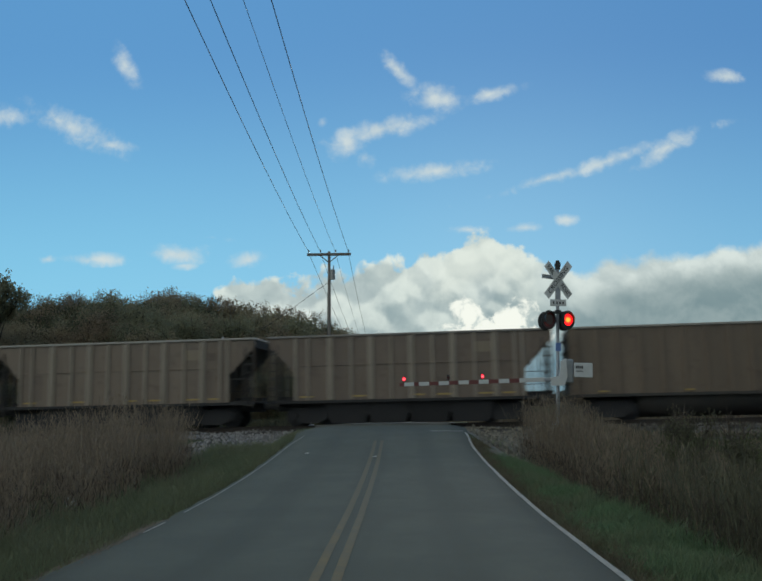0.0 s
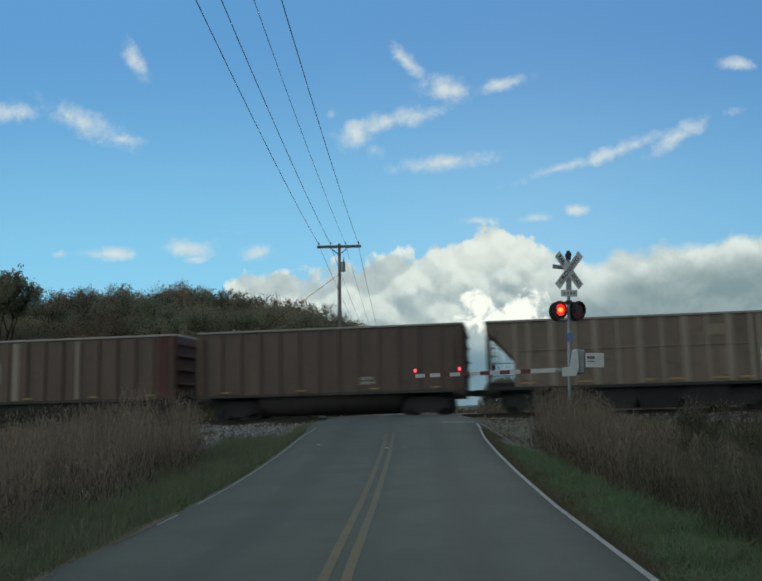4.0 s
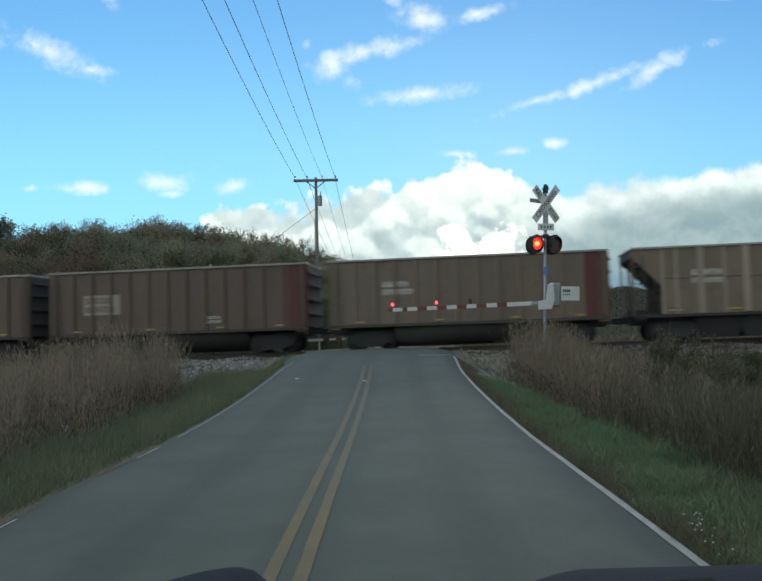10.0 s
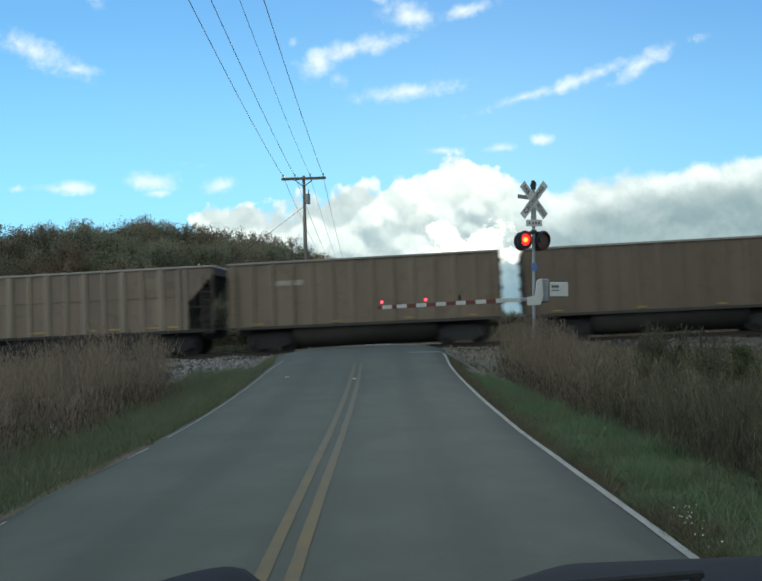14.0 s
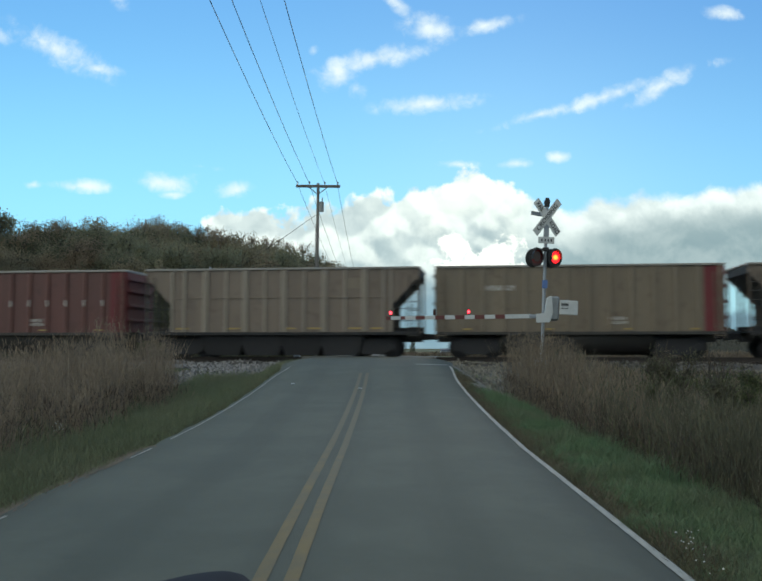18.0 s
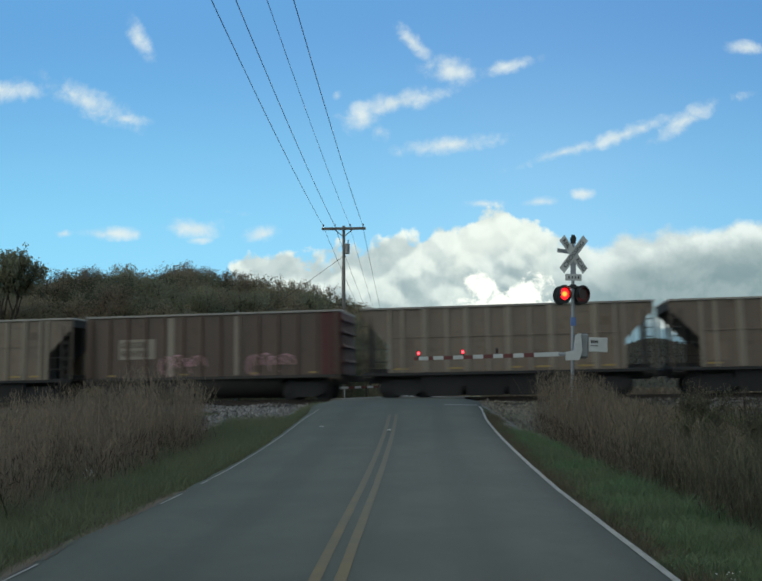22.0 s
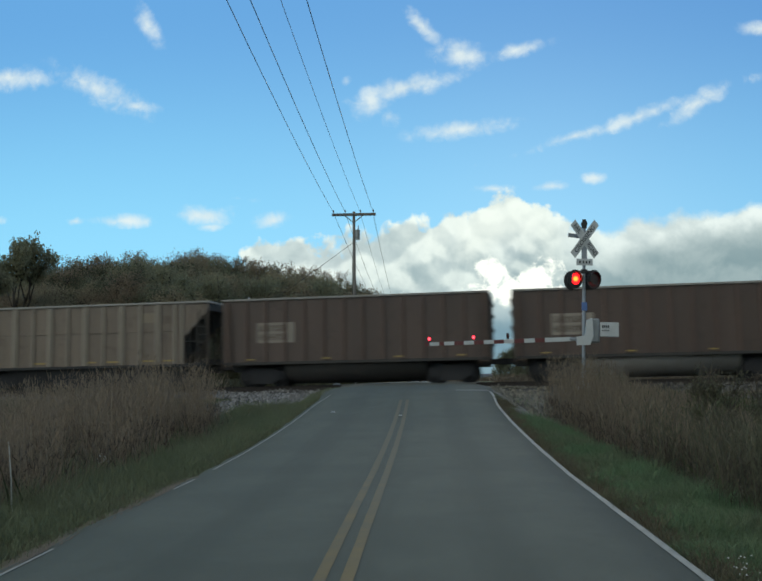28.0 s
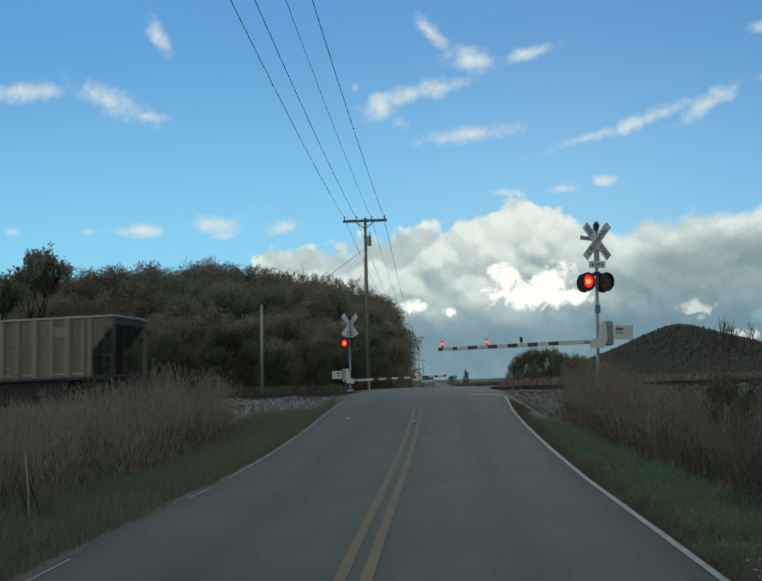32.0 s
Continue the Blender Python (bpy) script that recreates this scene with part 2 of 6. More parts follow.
# ---------------------------------------------------------------- materials
def surf(name, colour, other=None, rough=0.75, metal=0.0, scale=2.0, fine=40.0, vary=0.6, bump=0.15, rand=0.0, island=0.0,
         streak=None, through_light=0.0, coords="Object", gloss=0.5, panel=0.0):
    """A surface in two colours: broad stains, fine grain with relief, and a change from piece to piece."""
    m = bpy.data.materials.new(name)
    m.use_nodes = True
    tree, link = m.node_tree, m.node_tree.links.new
    b = tree.nodes["Principled BSDF"]
    where = tree.nodes.new("ShaderNodeTexCoord").outputs[coords]
    if streak:
        mp = tree.nodes.new("ShaderNodeMapping")
        mp.inputs["Scale"].default_value = streak
        link(where, mp.inputs["Vector"])
        broad_at = mp.outputs[0]
    else:
        broad_at = where
    other = other or tuple(c * 0.6 for c in colour)
    broad = noise_node(tree, broad_at, scale, 6.0, 0.6)
    grain = noise_node(tree, where, fine, 4.0, 0.6)
    c = mix_colour(tree, math_node(tree, "MULTIPLY", smooth_step(tree, broad, 0.35, 0.68), vary), colour, other)
    c = mix_colour(tree, 0.35, c, mix_colour(tree, grain, tuple(x * 0.55 for x in colour), tuple(min(1, x * 1.4) for x in colour)))
    if panel:
        # plates between the ribs, each weathered a little differently, and grime washed down from the top
        cut = tree.nodes.new("ShaderNodeSeparateXYZ")
        link(where, cut.inputs[0])
        plate = tree.nodes.new("ShaderNodeTexWhiteNoise")
        plate.noise_dimensions = "2D"
        cell = tree.nodes.new("ShaderNodeCombineXYZ")
        link(math_node(tree, "FLOOR", math_node(tree, "DIVIDE", cut.outputs[0], panel)), cell.inputs[0])
        link(tree.nodes.new("ShaderNodeObjectInfo").outputs["Random"], cell.inputs[1])
        link(cell.outputs[0], plate.inputs["Vector"])
        c = mix_colour(tree, math_node(tree, "MULTIPLY", plate.outputs["Value"], 0.30), c, tuple(x * 0.62 for x in colour))
        grime = noise_node(tree, where, 2.4, 6.0, 0.7, 0.6)
        grime = math_node(tree, "MULTIPLY", smooth_step(tree, grime, 0.52, 0.70), 0.55)
        c = mix_colour(tree, grime, c, (other[0] * 0.62, other[1] * 0.55, other[2] * 0.50))
        pale = noise_node(tree, where, 5.5, 5.0, 0.7, 0.4)
        c = mix_colour(tree, math_node(tree, "MULTIPLY", smooth_step(tree, pale, 0.62, 0.76), 0.35), c, tuple(min(1, x * 1.55) for x in colour))
    if rand or island:
        if island:
            r = tree.nodes.new("ShaderNodeNewGeometry").outputs["Random Per Island"]
        else:
            r = tree.nodes.new("ShaderNodeObjectInfo").outputs["Random"]
        amount = rand or island
        k = math_node(tree, "MULTIPLY_ADD", r, 2 * amount, 1 - amount)
        hsv = tree.nodes.new("ShaderNodeHueSaturation")
        link(k, hsv.inputs["Value"]), link(c, hsv.inputs["Color"])
        link(math_node(tree, "MULTIPLY_ADD", r, 0.05 * amount, 0.5 - 0.025 * amount), hsv.inputs["Hue"])
        c = hsv.outputs[0]
    link(c, b.inputs["Base Color"])
    b.inputs["Metallic"].default_value, b.inputs["Specular IOR Level"].default_value = metal, gloss
    link(math_node(tree, "MULTIPLY_ADD", grain, 0.25, rough - 0.12, clamp=True), b.inputs["Roughness"])
    if bump:
        bp = tree.nodes.new("ShaderNodeBump")
        bp.inputs["Strength"].default_value, bp.inputs["Distance"].default_value = bump, 0.02
        link(grain, bp.inputs["Height"])
        link(bp.outputs[0], b.inputs["Normal"])
    if through_light:
        t = tree.nodes.new("ShaderNodeBsdfTranslucent")
        link(c, t.inputs["Color"])
        mixer = tree.nodes.new("ShaderNodeMixShader")
        mixer.inputs[0].default_value = through_light
        link(b.outputs[0], mixer.inputs[1]), link(t.outputs[0], mixer.inputs[2])
        link(mixer.outputs[0], tree.nodes["Material Output"].inputs["Surface"])
    return m


def lamp_material(name, core, rim, strength, radius):
    m = bpy.data.materials.new(name)
    m.use_nodes = True
    tree, link = m.node_tree, m.node_tree.links.new
    b = tree.nodes["Principled BSDF"]
    length = tree.nodes.new("ShaderNodeVectorMath")
    length.operation = "LENGTH"
    link(tree.nodes.new("ShaderNodeTexCoord").outputs["Object"], length.inputs[0])
    c = mix_colour(tree, smooth_step(tree, length.outputs["Value"], radius * 0.35, radius * 0.95), core, rim)
    link(c, b.inputs["Emission Color"])
    b.inputs["Emission Strength"].default_value = strength
    b.inputs["Base Color"].default_value, b.inputs["Roughness"].default_value = (0.3, 0.01, 0.01, 1), 0.2
    return m


M = {}


def worn_asphalt():
    """Asphalt with wheel tracks along the road, dark oil marks and pale scuffs, and a fine stony grain."""
    m = bpy.data.materials.new("asphalt")
    m.use_nodes = True
    tree, link = m.node_tree, m.node_tree.links.new
    b = tree.nodes["Principled BSDF"]
    where = tree.nodes.new("ShaderNodeTexCoord").outputs["Object"]
    sep = tree.nodes.new("ShaderNodeSeparateXYZ")
    link(where, sep.inputs[0])
    mp = tree.nodes.new("ShaderNodeMapping")
    mp.inputs["Scale"].default_value = (1.4, 0.10, 1)
    link(where, mp.inputs["Vector"])
    along = noise_node(tree, mp.outputs[0], 1.6, 5.0, 0.6)
    blotch = noise_node(tree, where, 0.9, 6.0, 0.65, 0.4)
    spots = noise_node(tree, where, 5.0, 4.0, 0.6, 0.3)
    grain = noise_node(tree, where, 110.0, 3.0, 0.6)
    c = mix_colour(tree, smooth_step(tree, blotch, 0.36, 0.66), (0.080, 0.085, 0.066), (0.108, 0.112, 0.087))
    # wheel tracks: two darker bands in each lane
    wave = math_node(tree, "COSINE", math_node(tree, "MULTIPLY_ADD", sep.outputs[0], 6.1, 3.05))
    wave = math_node(tree, "MULTIPLY_ADD", wave, 0.28, along)
    c = mix_colour(tree, math_node(tree, "MULTIPLY", smooth_step(tree, wave, 0.40, 0.82), 0.62), c, (0.058, 0.063, 0.049))
    c = mix_colour(tree, math_node(tree, "MULTIPLY", smooth_step(tree, spots, 0.64, 0.74), 0.5), c, (0.045, 0.049, 0.044))
    c = mix_colour(tree, math_node(tree, "MULTIPLY", smooth_step(tree, spots, 0.33, 0.25), 0.35), c, (0.125, 0.128, 0.112))
    # dusty gravel dragged on to the crossing
    dust = math_node(tree, "MULTIPLY", smooth_step(tree, math_node(tree, "MULTIPLY_ADD", blotch, 4.0, sep.outputs[1]), 21.5, 26.0), 0.5)
    c = mix_colour(tree, dust, c, (0.120, 0.112, 0.092))
    c = mix_colour(tree, 0.4, c, mix_colour(tree, grain, (0.042, 0.044, 0.034), (0.127, 0.131, 0.105)))
    link(c, b.inputs["Base Color"])
    link(math_node(tree, "MULTIPLY_ADD", grain, 0.2, 0.78, clamp=True), b.inputs["Roughness"])
    b.inputs["Specular IOR Level"].default_value = 0.25
    bp = tree.nodes.new("ShaderNodeBump")
    bp.inputs["Strength"].default_value, bp.inputs["Distance"].default_value = 0.35, 0.015
    link(grain, bp.inputs["Height"]), link(bp.outputs[0], b.inputs["Normal"])
    return m


M["asphalt"] = worn_asphalt()
M["gravel"] = surf("gravel", (0.162, 0.146, 0.118), (0.108, 0.096, 0.076), rough=0.95, scale=2.5, fine=30, bump=0.8)
M["shoulder"] = surf("shoulder", (0.118, 0.082, 0.050), (0.082, 0.066, 0.042), rough=0.95, scale=2, fine=60, bump=0.4)
M["white_line"] = surf("white_line", (0.29, 0.275, 0.235), (0.16, 0.152, 0.132), rough=0.8, scale=5, fine=70, vary=0.8)
def worn_yellow():
    """Yellow road paint, rubbed off more and more towards the crossing."""
    m = bpy.data.materials.new("yellow_line")
    m.use_nodes = True
    tree, link = m.node_tree, m.node_tree.links.new
    b = tree.nodes["Principled BSDF"]
    where = tree.nodes.new("ShaderNodeTexCoord").outputs["Object"]
    sep = tree.nodes.new("ShaderNodeSeparateXYZ")
    link(where, sep.inputs[0])
    patchy = noise_node(tree, where, 3.0, 6.0, 0.65)
    grain = noise_node(tree, where, 70.0, 4.0, 0.6)
    worn = math_node(tree, "MULTIPLY_ADD", sep.outputs[1], 0.068, math_node(tree, "MULTIPLY_ADD", patchy, 1.3, -0.68))
    c = mix_colour(tree, math_node(tree, "MULTIPLY", smooth_step(tree, worn, 0.05, 0.68), 0.90), (0.186, 0.130, 0.052), (0.096, 0.093, 0.071))
    c = mix_colour(tree, 0.35, c, mix_colour(tree, grain, (0.078, 0.062, 0.032), (0.190, 0.142, 0.066)))
    link(c, b.inputs["Base Color"])
    b.inputs["Roughness"].default_value, b.inputs["Specular IOR Level"].default_value = 0.82, 0.25
    return m


M["yellow_line"] = worn_yellow()
M["ground"] = surf("ground", (0.060, 0.072, 0.032), (0.090, 0.078, 0.050), rough=0.95, scale=0.6, fine=14, bump=0.5, gloss=0.1)
M["grass"] = surf("grass", (0.158, 0.182, 0.103), (0.211, 0.187, 0.130), rough=0.8, scale=0.8, fine=9, island=0.25, through_light=0.25, bump=0, gloss=0.1)
M["verge_green"] = surf("verge_green", (0.13, 0.206, 0.102), (0.19, 0.168, 0.112), vary=0.9, rough=0.8, scale=1.1, fine=9, island=0.22, through_light=0.25, bump=0, gloss=0.1)
M["dry_grass"] = surf("dry_grass", (0.150, 0.122, 0.082), (0.100, 0.108, 0.058), rough=0.85, scale=1.6, fine=9, vary=0.9, island=0.3, through_light=0.25, bump=0, gloss=0.1)
M["weed"] = surf("weed", (0.283, 0.223, 0.160), (0.094, 0.069, 0.055), rough=0.85, streak=(3.2, 3.2, 0.6), scale=0.75, fine=5, vary=0.95, island=0.14, through_light=0.25, bump=0, gloss=0.1)
# weed colour again, darkened for shade on the ditch side
M["weed_brown"] = surf("weed_brown", (0.250, 0.197, 0.139), (0.075, 0.056, 0.043), rough=0.85, streak=(3.2, 3.2, 0.6), scale=0.75, fine=5, vary=0.95, island=0.14, through_light=0.25, bump=0, gloss=0.1)
M["stem"] = surf("stem", (0.255, 0.221, 0.178), (0.170, 0.140, 0.111), rough=0.85, scale=1.5, fine=9, island=0.3, bump=0, gloss=0.1)
# dark colour that stands for shade low in the weeds
M["weed_low_shade"] = surf("weed_low_shade", (0.082, 0.062, 0.050), (0.056, 0.050, 0.036), rough=0.9, scale=0.8, fine=6, vary=0.9, island=0.2, through_light=0.15, bump=0, gloss=0.1)
M["weed_shade"] = surf("weed_shade", (0.128, 0.122, 0.078), (0.062, 0.057, 0.041), rough=0.85, streak=(3.2, 3.2, 0.6), scale=0.75, fine=5, vary=0.95, island=0.2, through_light=0.25, bump=0, gloss=0.1)
M["weed_green"] = surf("weed_green", (0.075, 0.092, 0.042), (0.120, 0.110, 0.058), rough=0.8, scale=1.0, fine=6, island=0.5, through_light=0.2, bump=0, gloss=0.1)
M["flower"] = surf("flower", (0.46, 0.46, 0.43), rough=0.7, fine=9, bump=0)
M["ballast"] = surf("ballast", (0.085, 0.080, 0.076), (0.055, 0.050, 0.047), rough=0.95, scale=1.5, fine=22, bump=0.8)
M["stone"] = surf("stone", (0.185, 0.174, 0.166), (0.105, 0.096, 0.090), rough=0.9, scale=3, fine=30, island=0.55)
M["stone_tan"] = surf("stone_tan", (0.165, 0.148, 0.118), (0.104, 0.092, 0.072), rough=0.95, scale=2, fine=30, island=0.4)
M["stone_dirty"] = surf("stone_dirty", (0.108, 0.098, 0.086), (0.062, 0.056, 0.046), rough=0.95, scale=2, fine=30, island=0.5)
M["rail"] = surf("rail", (0.055, 0.043, 0.036), (0.036, 0.030, 0.026), rough=0.8, metal=0.1, scale=3, fine=50)
M["sleeper"] = surf("sleeper", (0.055, 0.042, 0.034), rough=0.9, scale=3, fine=30, rand=0.3)
M["panel"] = surf("panel", (0.145, 0.142, 0.128), (0.095, 0.092, 0.084), rough=0.9, scale=1.5, fine=50, bump=0.4)
M["galvanized"] = surf("galvanized", (0.33, 0.35, 0.37), (0.22, 0.23, 0.25), rough=0.5, metal=0.5, scale=6, fine=60, bump=0.05)
M["white_enamel"] = surf("white_enamel", (0.55, 0.56, 0.55), (0.38, 0.38, 0.36), rough=0.5, scale=5, fine=40, vary=0.5, bump=0.05)
M["red_sheet"] = surf("red_sheet", (0.15, 0.038, 0.034), (0.10, 0.032, 0.03), rough=0.5, scale=5, fine=40, bump=0.05)
M["black_paint"] = surf("black_paint", (0.020, 0.020, 0.021), (0.034, 0.032, 0.03), rough=0.55, scale=4, fine=40, bump=0.05)
M["blue_sign"] = surf("blue_sign", (0.11, 0.19, 0.42), rough=0.5, scale=5, fine=40, bump=0.0)
M["ink"] = surf("ink", (0.03, 0.03, 0.032), rough=0.7, fine=40, bump=0)
M["dark_glass"] = surf("dark_glass", (0.045, 0.010, 0.010), rough=0.15, fine=60, bump=0.1)
M["lit_red"] = lamp_material("lit_red", (1.0, 0.30, 0.03), (0.9, 0.006, 0.012), 2.2, 0.095)
M["lit_small"] = lamp_material("lit_small", (1.0, 0.12, 0.14), (1.0, 0.01, 0.04), 2.4, 0.045)
M["pole_wood"] = surf("pole_wood", (0.185, 0.172, 0.155), (0.115, 0.102, 0.088), rough=0.9, scale=2, fine=30, streak=(8, 8, 0.5), bump=0.4)
M["wire"] = surf("wire", (0.03, 0.03, 0.034), rough=0.6, fine=10, bump=0)
M["porcelain"] = surf("porcelain", (0.16, 0.12, 0.10), rough=0.3, fine=20, bump=0)
M["can"] = surf("can", (0.30, 0.31, 0.31), rough=0.5, metal=0.3, scale=6, bump=0.05)
M["bark"] = surf("bark", (0.075, 0.060, 0.046), (0.045, 0.036, 0.028), rough=0.95, scale=3, fine=18, streak=(4, 4, 0.6), bump=0.5)
M["twig"] = surf("twig", (0.23, 0.205, 0.18), (0.15, 0.13, 0.112), rough=0.9, scale=2, fine=18, bump=0.2)
M["leaf_olive"] = surf("leaf_olive", (0.287, 0.243, 0.155), (0.312, 0.245, 0.169), rough=0.8, scale=0.4, fine=4, island=0.18, through_light=0.5, bump=0, gloss=0.1)
M["leaf_green"] = surf("leaf_green", (0.220, 0.219, 0.138), (0.252, 0.222, 0.147), rough=0.8, scale=0.4, fine=4, island=0.18, through_light=0.5, bump=0, gloss=0.1)
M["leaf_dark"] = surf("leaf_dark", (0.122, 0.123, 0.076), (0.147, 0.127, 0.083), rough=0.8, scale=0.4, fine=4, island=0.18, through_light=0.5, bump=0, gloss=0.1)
M["leaf_brown"] = surf("leaf_brown", (0.280, 0.215, 0.145), (0.245, 0.196, 0.135), rough=0.8, scale=0.4, fine=4, island=0.18, through_light=0.5, bump=0, gloss=0.1)
M["far_wood"] = surf("far_wood", (0.064, 0.062, 0.048), (0.080, 0.070, 0.054), rough=0.95, scale=0.05, fine=0.3, island=0.10, bump=0, gloss=0.1)
M["truck_iron"] = surf("truck_iron", (0.028, 0.027, 0.029), (0.038, 0.034, 0.032), rough=0.8, scale=3, fine=30, rand=0.2)
# dark tone; on the car ends it puts their shade into the colour
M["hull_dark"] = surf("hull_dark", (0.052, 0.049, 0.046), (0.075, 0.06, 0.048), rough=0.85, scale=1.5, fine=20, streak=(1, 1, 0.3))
M["rim"] = surf("rim", (0.29, 0.27, 0.245), (0.22, 0.19, 0.16), rough=0.6, scale=3, fine=30, rand=0.2)
STREAK = (1.2, 1.2, 0.16)
M["brown"] = surf("brown", (0.116, 0.074, 0.053), (0.072, 0.049, 0.036), rough=0.5, scale=1.3, vary=0.95, fine=30, streak=STREAK, rand=0.12, gloss=0.55, panel=0.82)
M["red_brown"] = surf("red_brown", (0.140, 0.050, 0.040), (0.086, 0.038, 0.030), rough=0.5, scale=1.3, vary=0.95, fine=30, streak=STREAK, rand=0.12, gloss=0.5, panel=0.82)
M["rust_grey"] = surf("rust_grey", (0.16, 0.116, 0.08), (0.104, 0.076, 0.054), rough=0.5, scale=1.3, vary=0.95, fine=30, streak=STREAK, rand=0.12, gloss=0.55, panel=0.82)
M["tan"] = surf("tan", (0.19, 0.145, 0.097), (0.124, 0.09, 0.06), rough=0.5, scale=1.3, vary=0.95, fine=30, streak=STREAK, rand=0.10, gloss=0.55, panel=0.82)
M["hopper_grey"] = surf("hopper_grey", (0.200, 0.149, 0.109), (0.130, 0.094, 0.069), rough=0.5, scale=1.3, vary=0.95, fine=30, streak=STREAK, rand=0.10, gloss=0.55, panel=0.81)
M["hopper_dull"] = surf("hopper_dull", (0.15, 0.113, 0.08), (0.096, 0.071, 0.051), rough=0.5, scale=1.3, vary=0.95, fine=30, streak=STREAK, rand=0.10, gloss=0.55, panel=0.81)
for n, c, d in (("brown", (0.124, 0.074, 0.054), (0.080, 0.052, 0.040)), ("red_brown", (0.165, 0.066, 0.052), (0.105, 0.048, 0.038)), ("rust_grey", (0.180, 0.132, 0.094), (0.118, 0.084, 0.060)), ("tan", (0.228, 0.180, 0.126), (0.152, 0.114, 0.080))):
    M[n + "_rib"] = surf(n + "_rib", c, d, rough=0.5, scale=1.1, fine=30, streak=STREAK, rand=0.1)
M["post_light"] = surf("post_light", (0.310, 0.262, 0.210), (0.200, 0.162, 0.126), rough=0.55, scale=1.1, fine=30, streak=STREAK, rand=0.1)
M["red_end"] = surf("red_end", (0.165, 0.026, 0.03), (0.108, 0.026, 0.028), rough=0.7, scale=1.5, fine=30, streak=STREAK)
M["dark_red_end"] = surf("dark_red_end", (0.105, 0.032, 0.03), (0.074, 0.033, 0.03), rough=0.75, scale=1.5, fine=30, streak=STREAK)
M["yellow_end"] = surf("yellow_end", (0.36, 0.225, 0.06), (0.26, 0.165, 0.05), rough=0.7, scale=1.5, fine=30, streak=STREAK)
M["white_end"] = surf("white_end", (0.50, 0.48, 0.44), (0.36, 0.33, 0.29), rough=0.7, scale=1.5, fine=30, streak=STREAK)
M["stencil"] = surf("stencil", (0.52, 0.50, 0.46), (0.36, 0.33, 0.29), rough=0.8, scale=5, fine=40)
M["reflector"] = surf("reflector", (0.38, 0.26, 0.08), (0.28, 0.19, 0.07), rough=0.4, scale=5, fine=40, bump=0)
M["graffiti"] = surf("graffiti", (0.58, 0.30, 0.34), (0.62, 0.58, 0.55), rough=0.7, scale=6, fine=40, bump=0)
M["car_white"] = surf("car_white", (0.55, 0.56, 0.57), (0.45, 0.46, 0.47), rough=0.3, scale=3, fine=30, bump=0.02)
M["car_dark"] = surf("car_dark", (0.028, 0.031, 0.038), (0.036, 0.038, 0.044), gloss=0.03, rough=0.9, scale=3, fine=60, bump=0.02)
M["glass"] = surf("glass", (0.02, 0.024, 0.028), rough=0.1, fine=30, bump=0)
M["rubber"] = surf("rubber", (0.014, 0.014, 0.014), rough=0.8, fine=60, bump=0.1)
M["roof_grey"] = surf("roof_grey", (0.13, 0.13, 0.14), (0.09, 0.09, 0.10), rough=0.9, scale=0.5, fine=6)
M["siding"] = surf("siding", (0.34, 0.35, 0.37), (0.27, 0.28, 0.30), rough=0.8, scale=0.5, fine=6)


# ---------------------------------------------------------------- mesh helpers
def thing(name, label, category, group="", at=None, kind=""):
    ob = new(name)
    ob.empty_display_size = 0.2
    if at is not None:
        ob.matrix_world = at
    return tagged(ob, label, category, group, kind)


def link_mesh(name, data, material, parent=None, label="", at=None):
    """A mesh object; its material sits on the object, so that one mesh serves several colours."""
    if not data.materials:
        data.materials.append(None)
    ob = new(name, data)
    if isinstance(material, (list, tuple)):
        while len(data.materials) < len(material):
            data.materials.append(None)
        for slot, m in zip(ob.material_slots, material):
            slot.link, slot.material = "OBJECT", m
    else:
        ob.material_slots[0].link, ob.material_slots[0].material = "OBJECT", material
    if parent:
        ob.parent = parent
    if at is not None:
        ob.matrix_basis = at
    return tagged(ob, label)


def to_mesh(name, bm, smooth=False):
    data = bpy.data.meshes.new(name)
    bm.to_mesh(data)
    bm.free()
    if smooth:
        data.polygons.foreach_set("use_smooth", [True] * len(data.polygons))
    return data


def part(name, bm, material, parent, label="", at=None, smooth=False):
    return link_mesh(name, to_mesh(name, bm, smooth), material, parent, label, at)


def block(bm, x0, x1, y0, y1, z0, z1, soft=0.0, turn=None):
    """A box between two corners, with edges cut by soft."""
    made = bmesh.ops.create_cube(bm, size=1.0)["verts"]
    m = Matrix.Translation(((x0 + x1) / 2, (y0 + y1) / 2, (z0 + z1) / 2)) @ Matrix.Diagonal((abs(x1 - x0), abs(y1 - y0), abs(z1 - z0), 1))
    bmesh.ops.transform(bm, matrix=turn @ m if turn else m, verts=made)
    if soft:
        edges = list({e for v in made for e in v.link_edges})
        bmesh.ops.bevel(bm, geom=edges, offset=soft, segments=1, affect="EDGES")
    return bm


def tube(bm, a, b, r0, r1=None, n=8, cap=True):
    a, b = Vector(a), Vector(b)
    turn = (b - a).to_track_quat("Z", "Y").to_matrix().to_4x4()
    bmesh.ops.create_cone(bm, cap_ends=cap, segments=n, radius1=r0, radius2=r0 if r1 is None else r1, depth=(b - a).length,
                          matrix=Matrix.Translation((a + b) / 2) @ turn)
    return bm


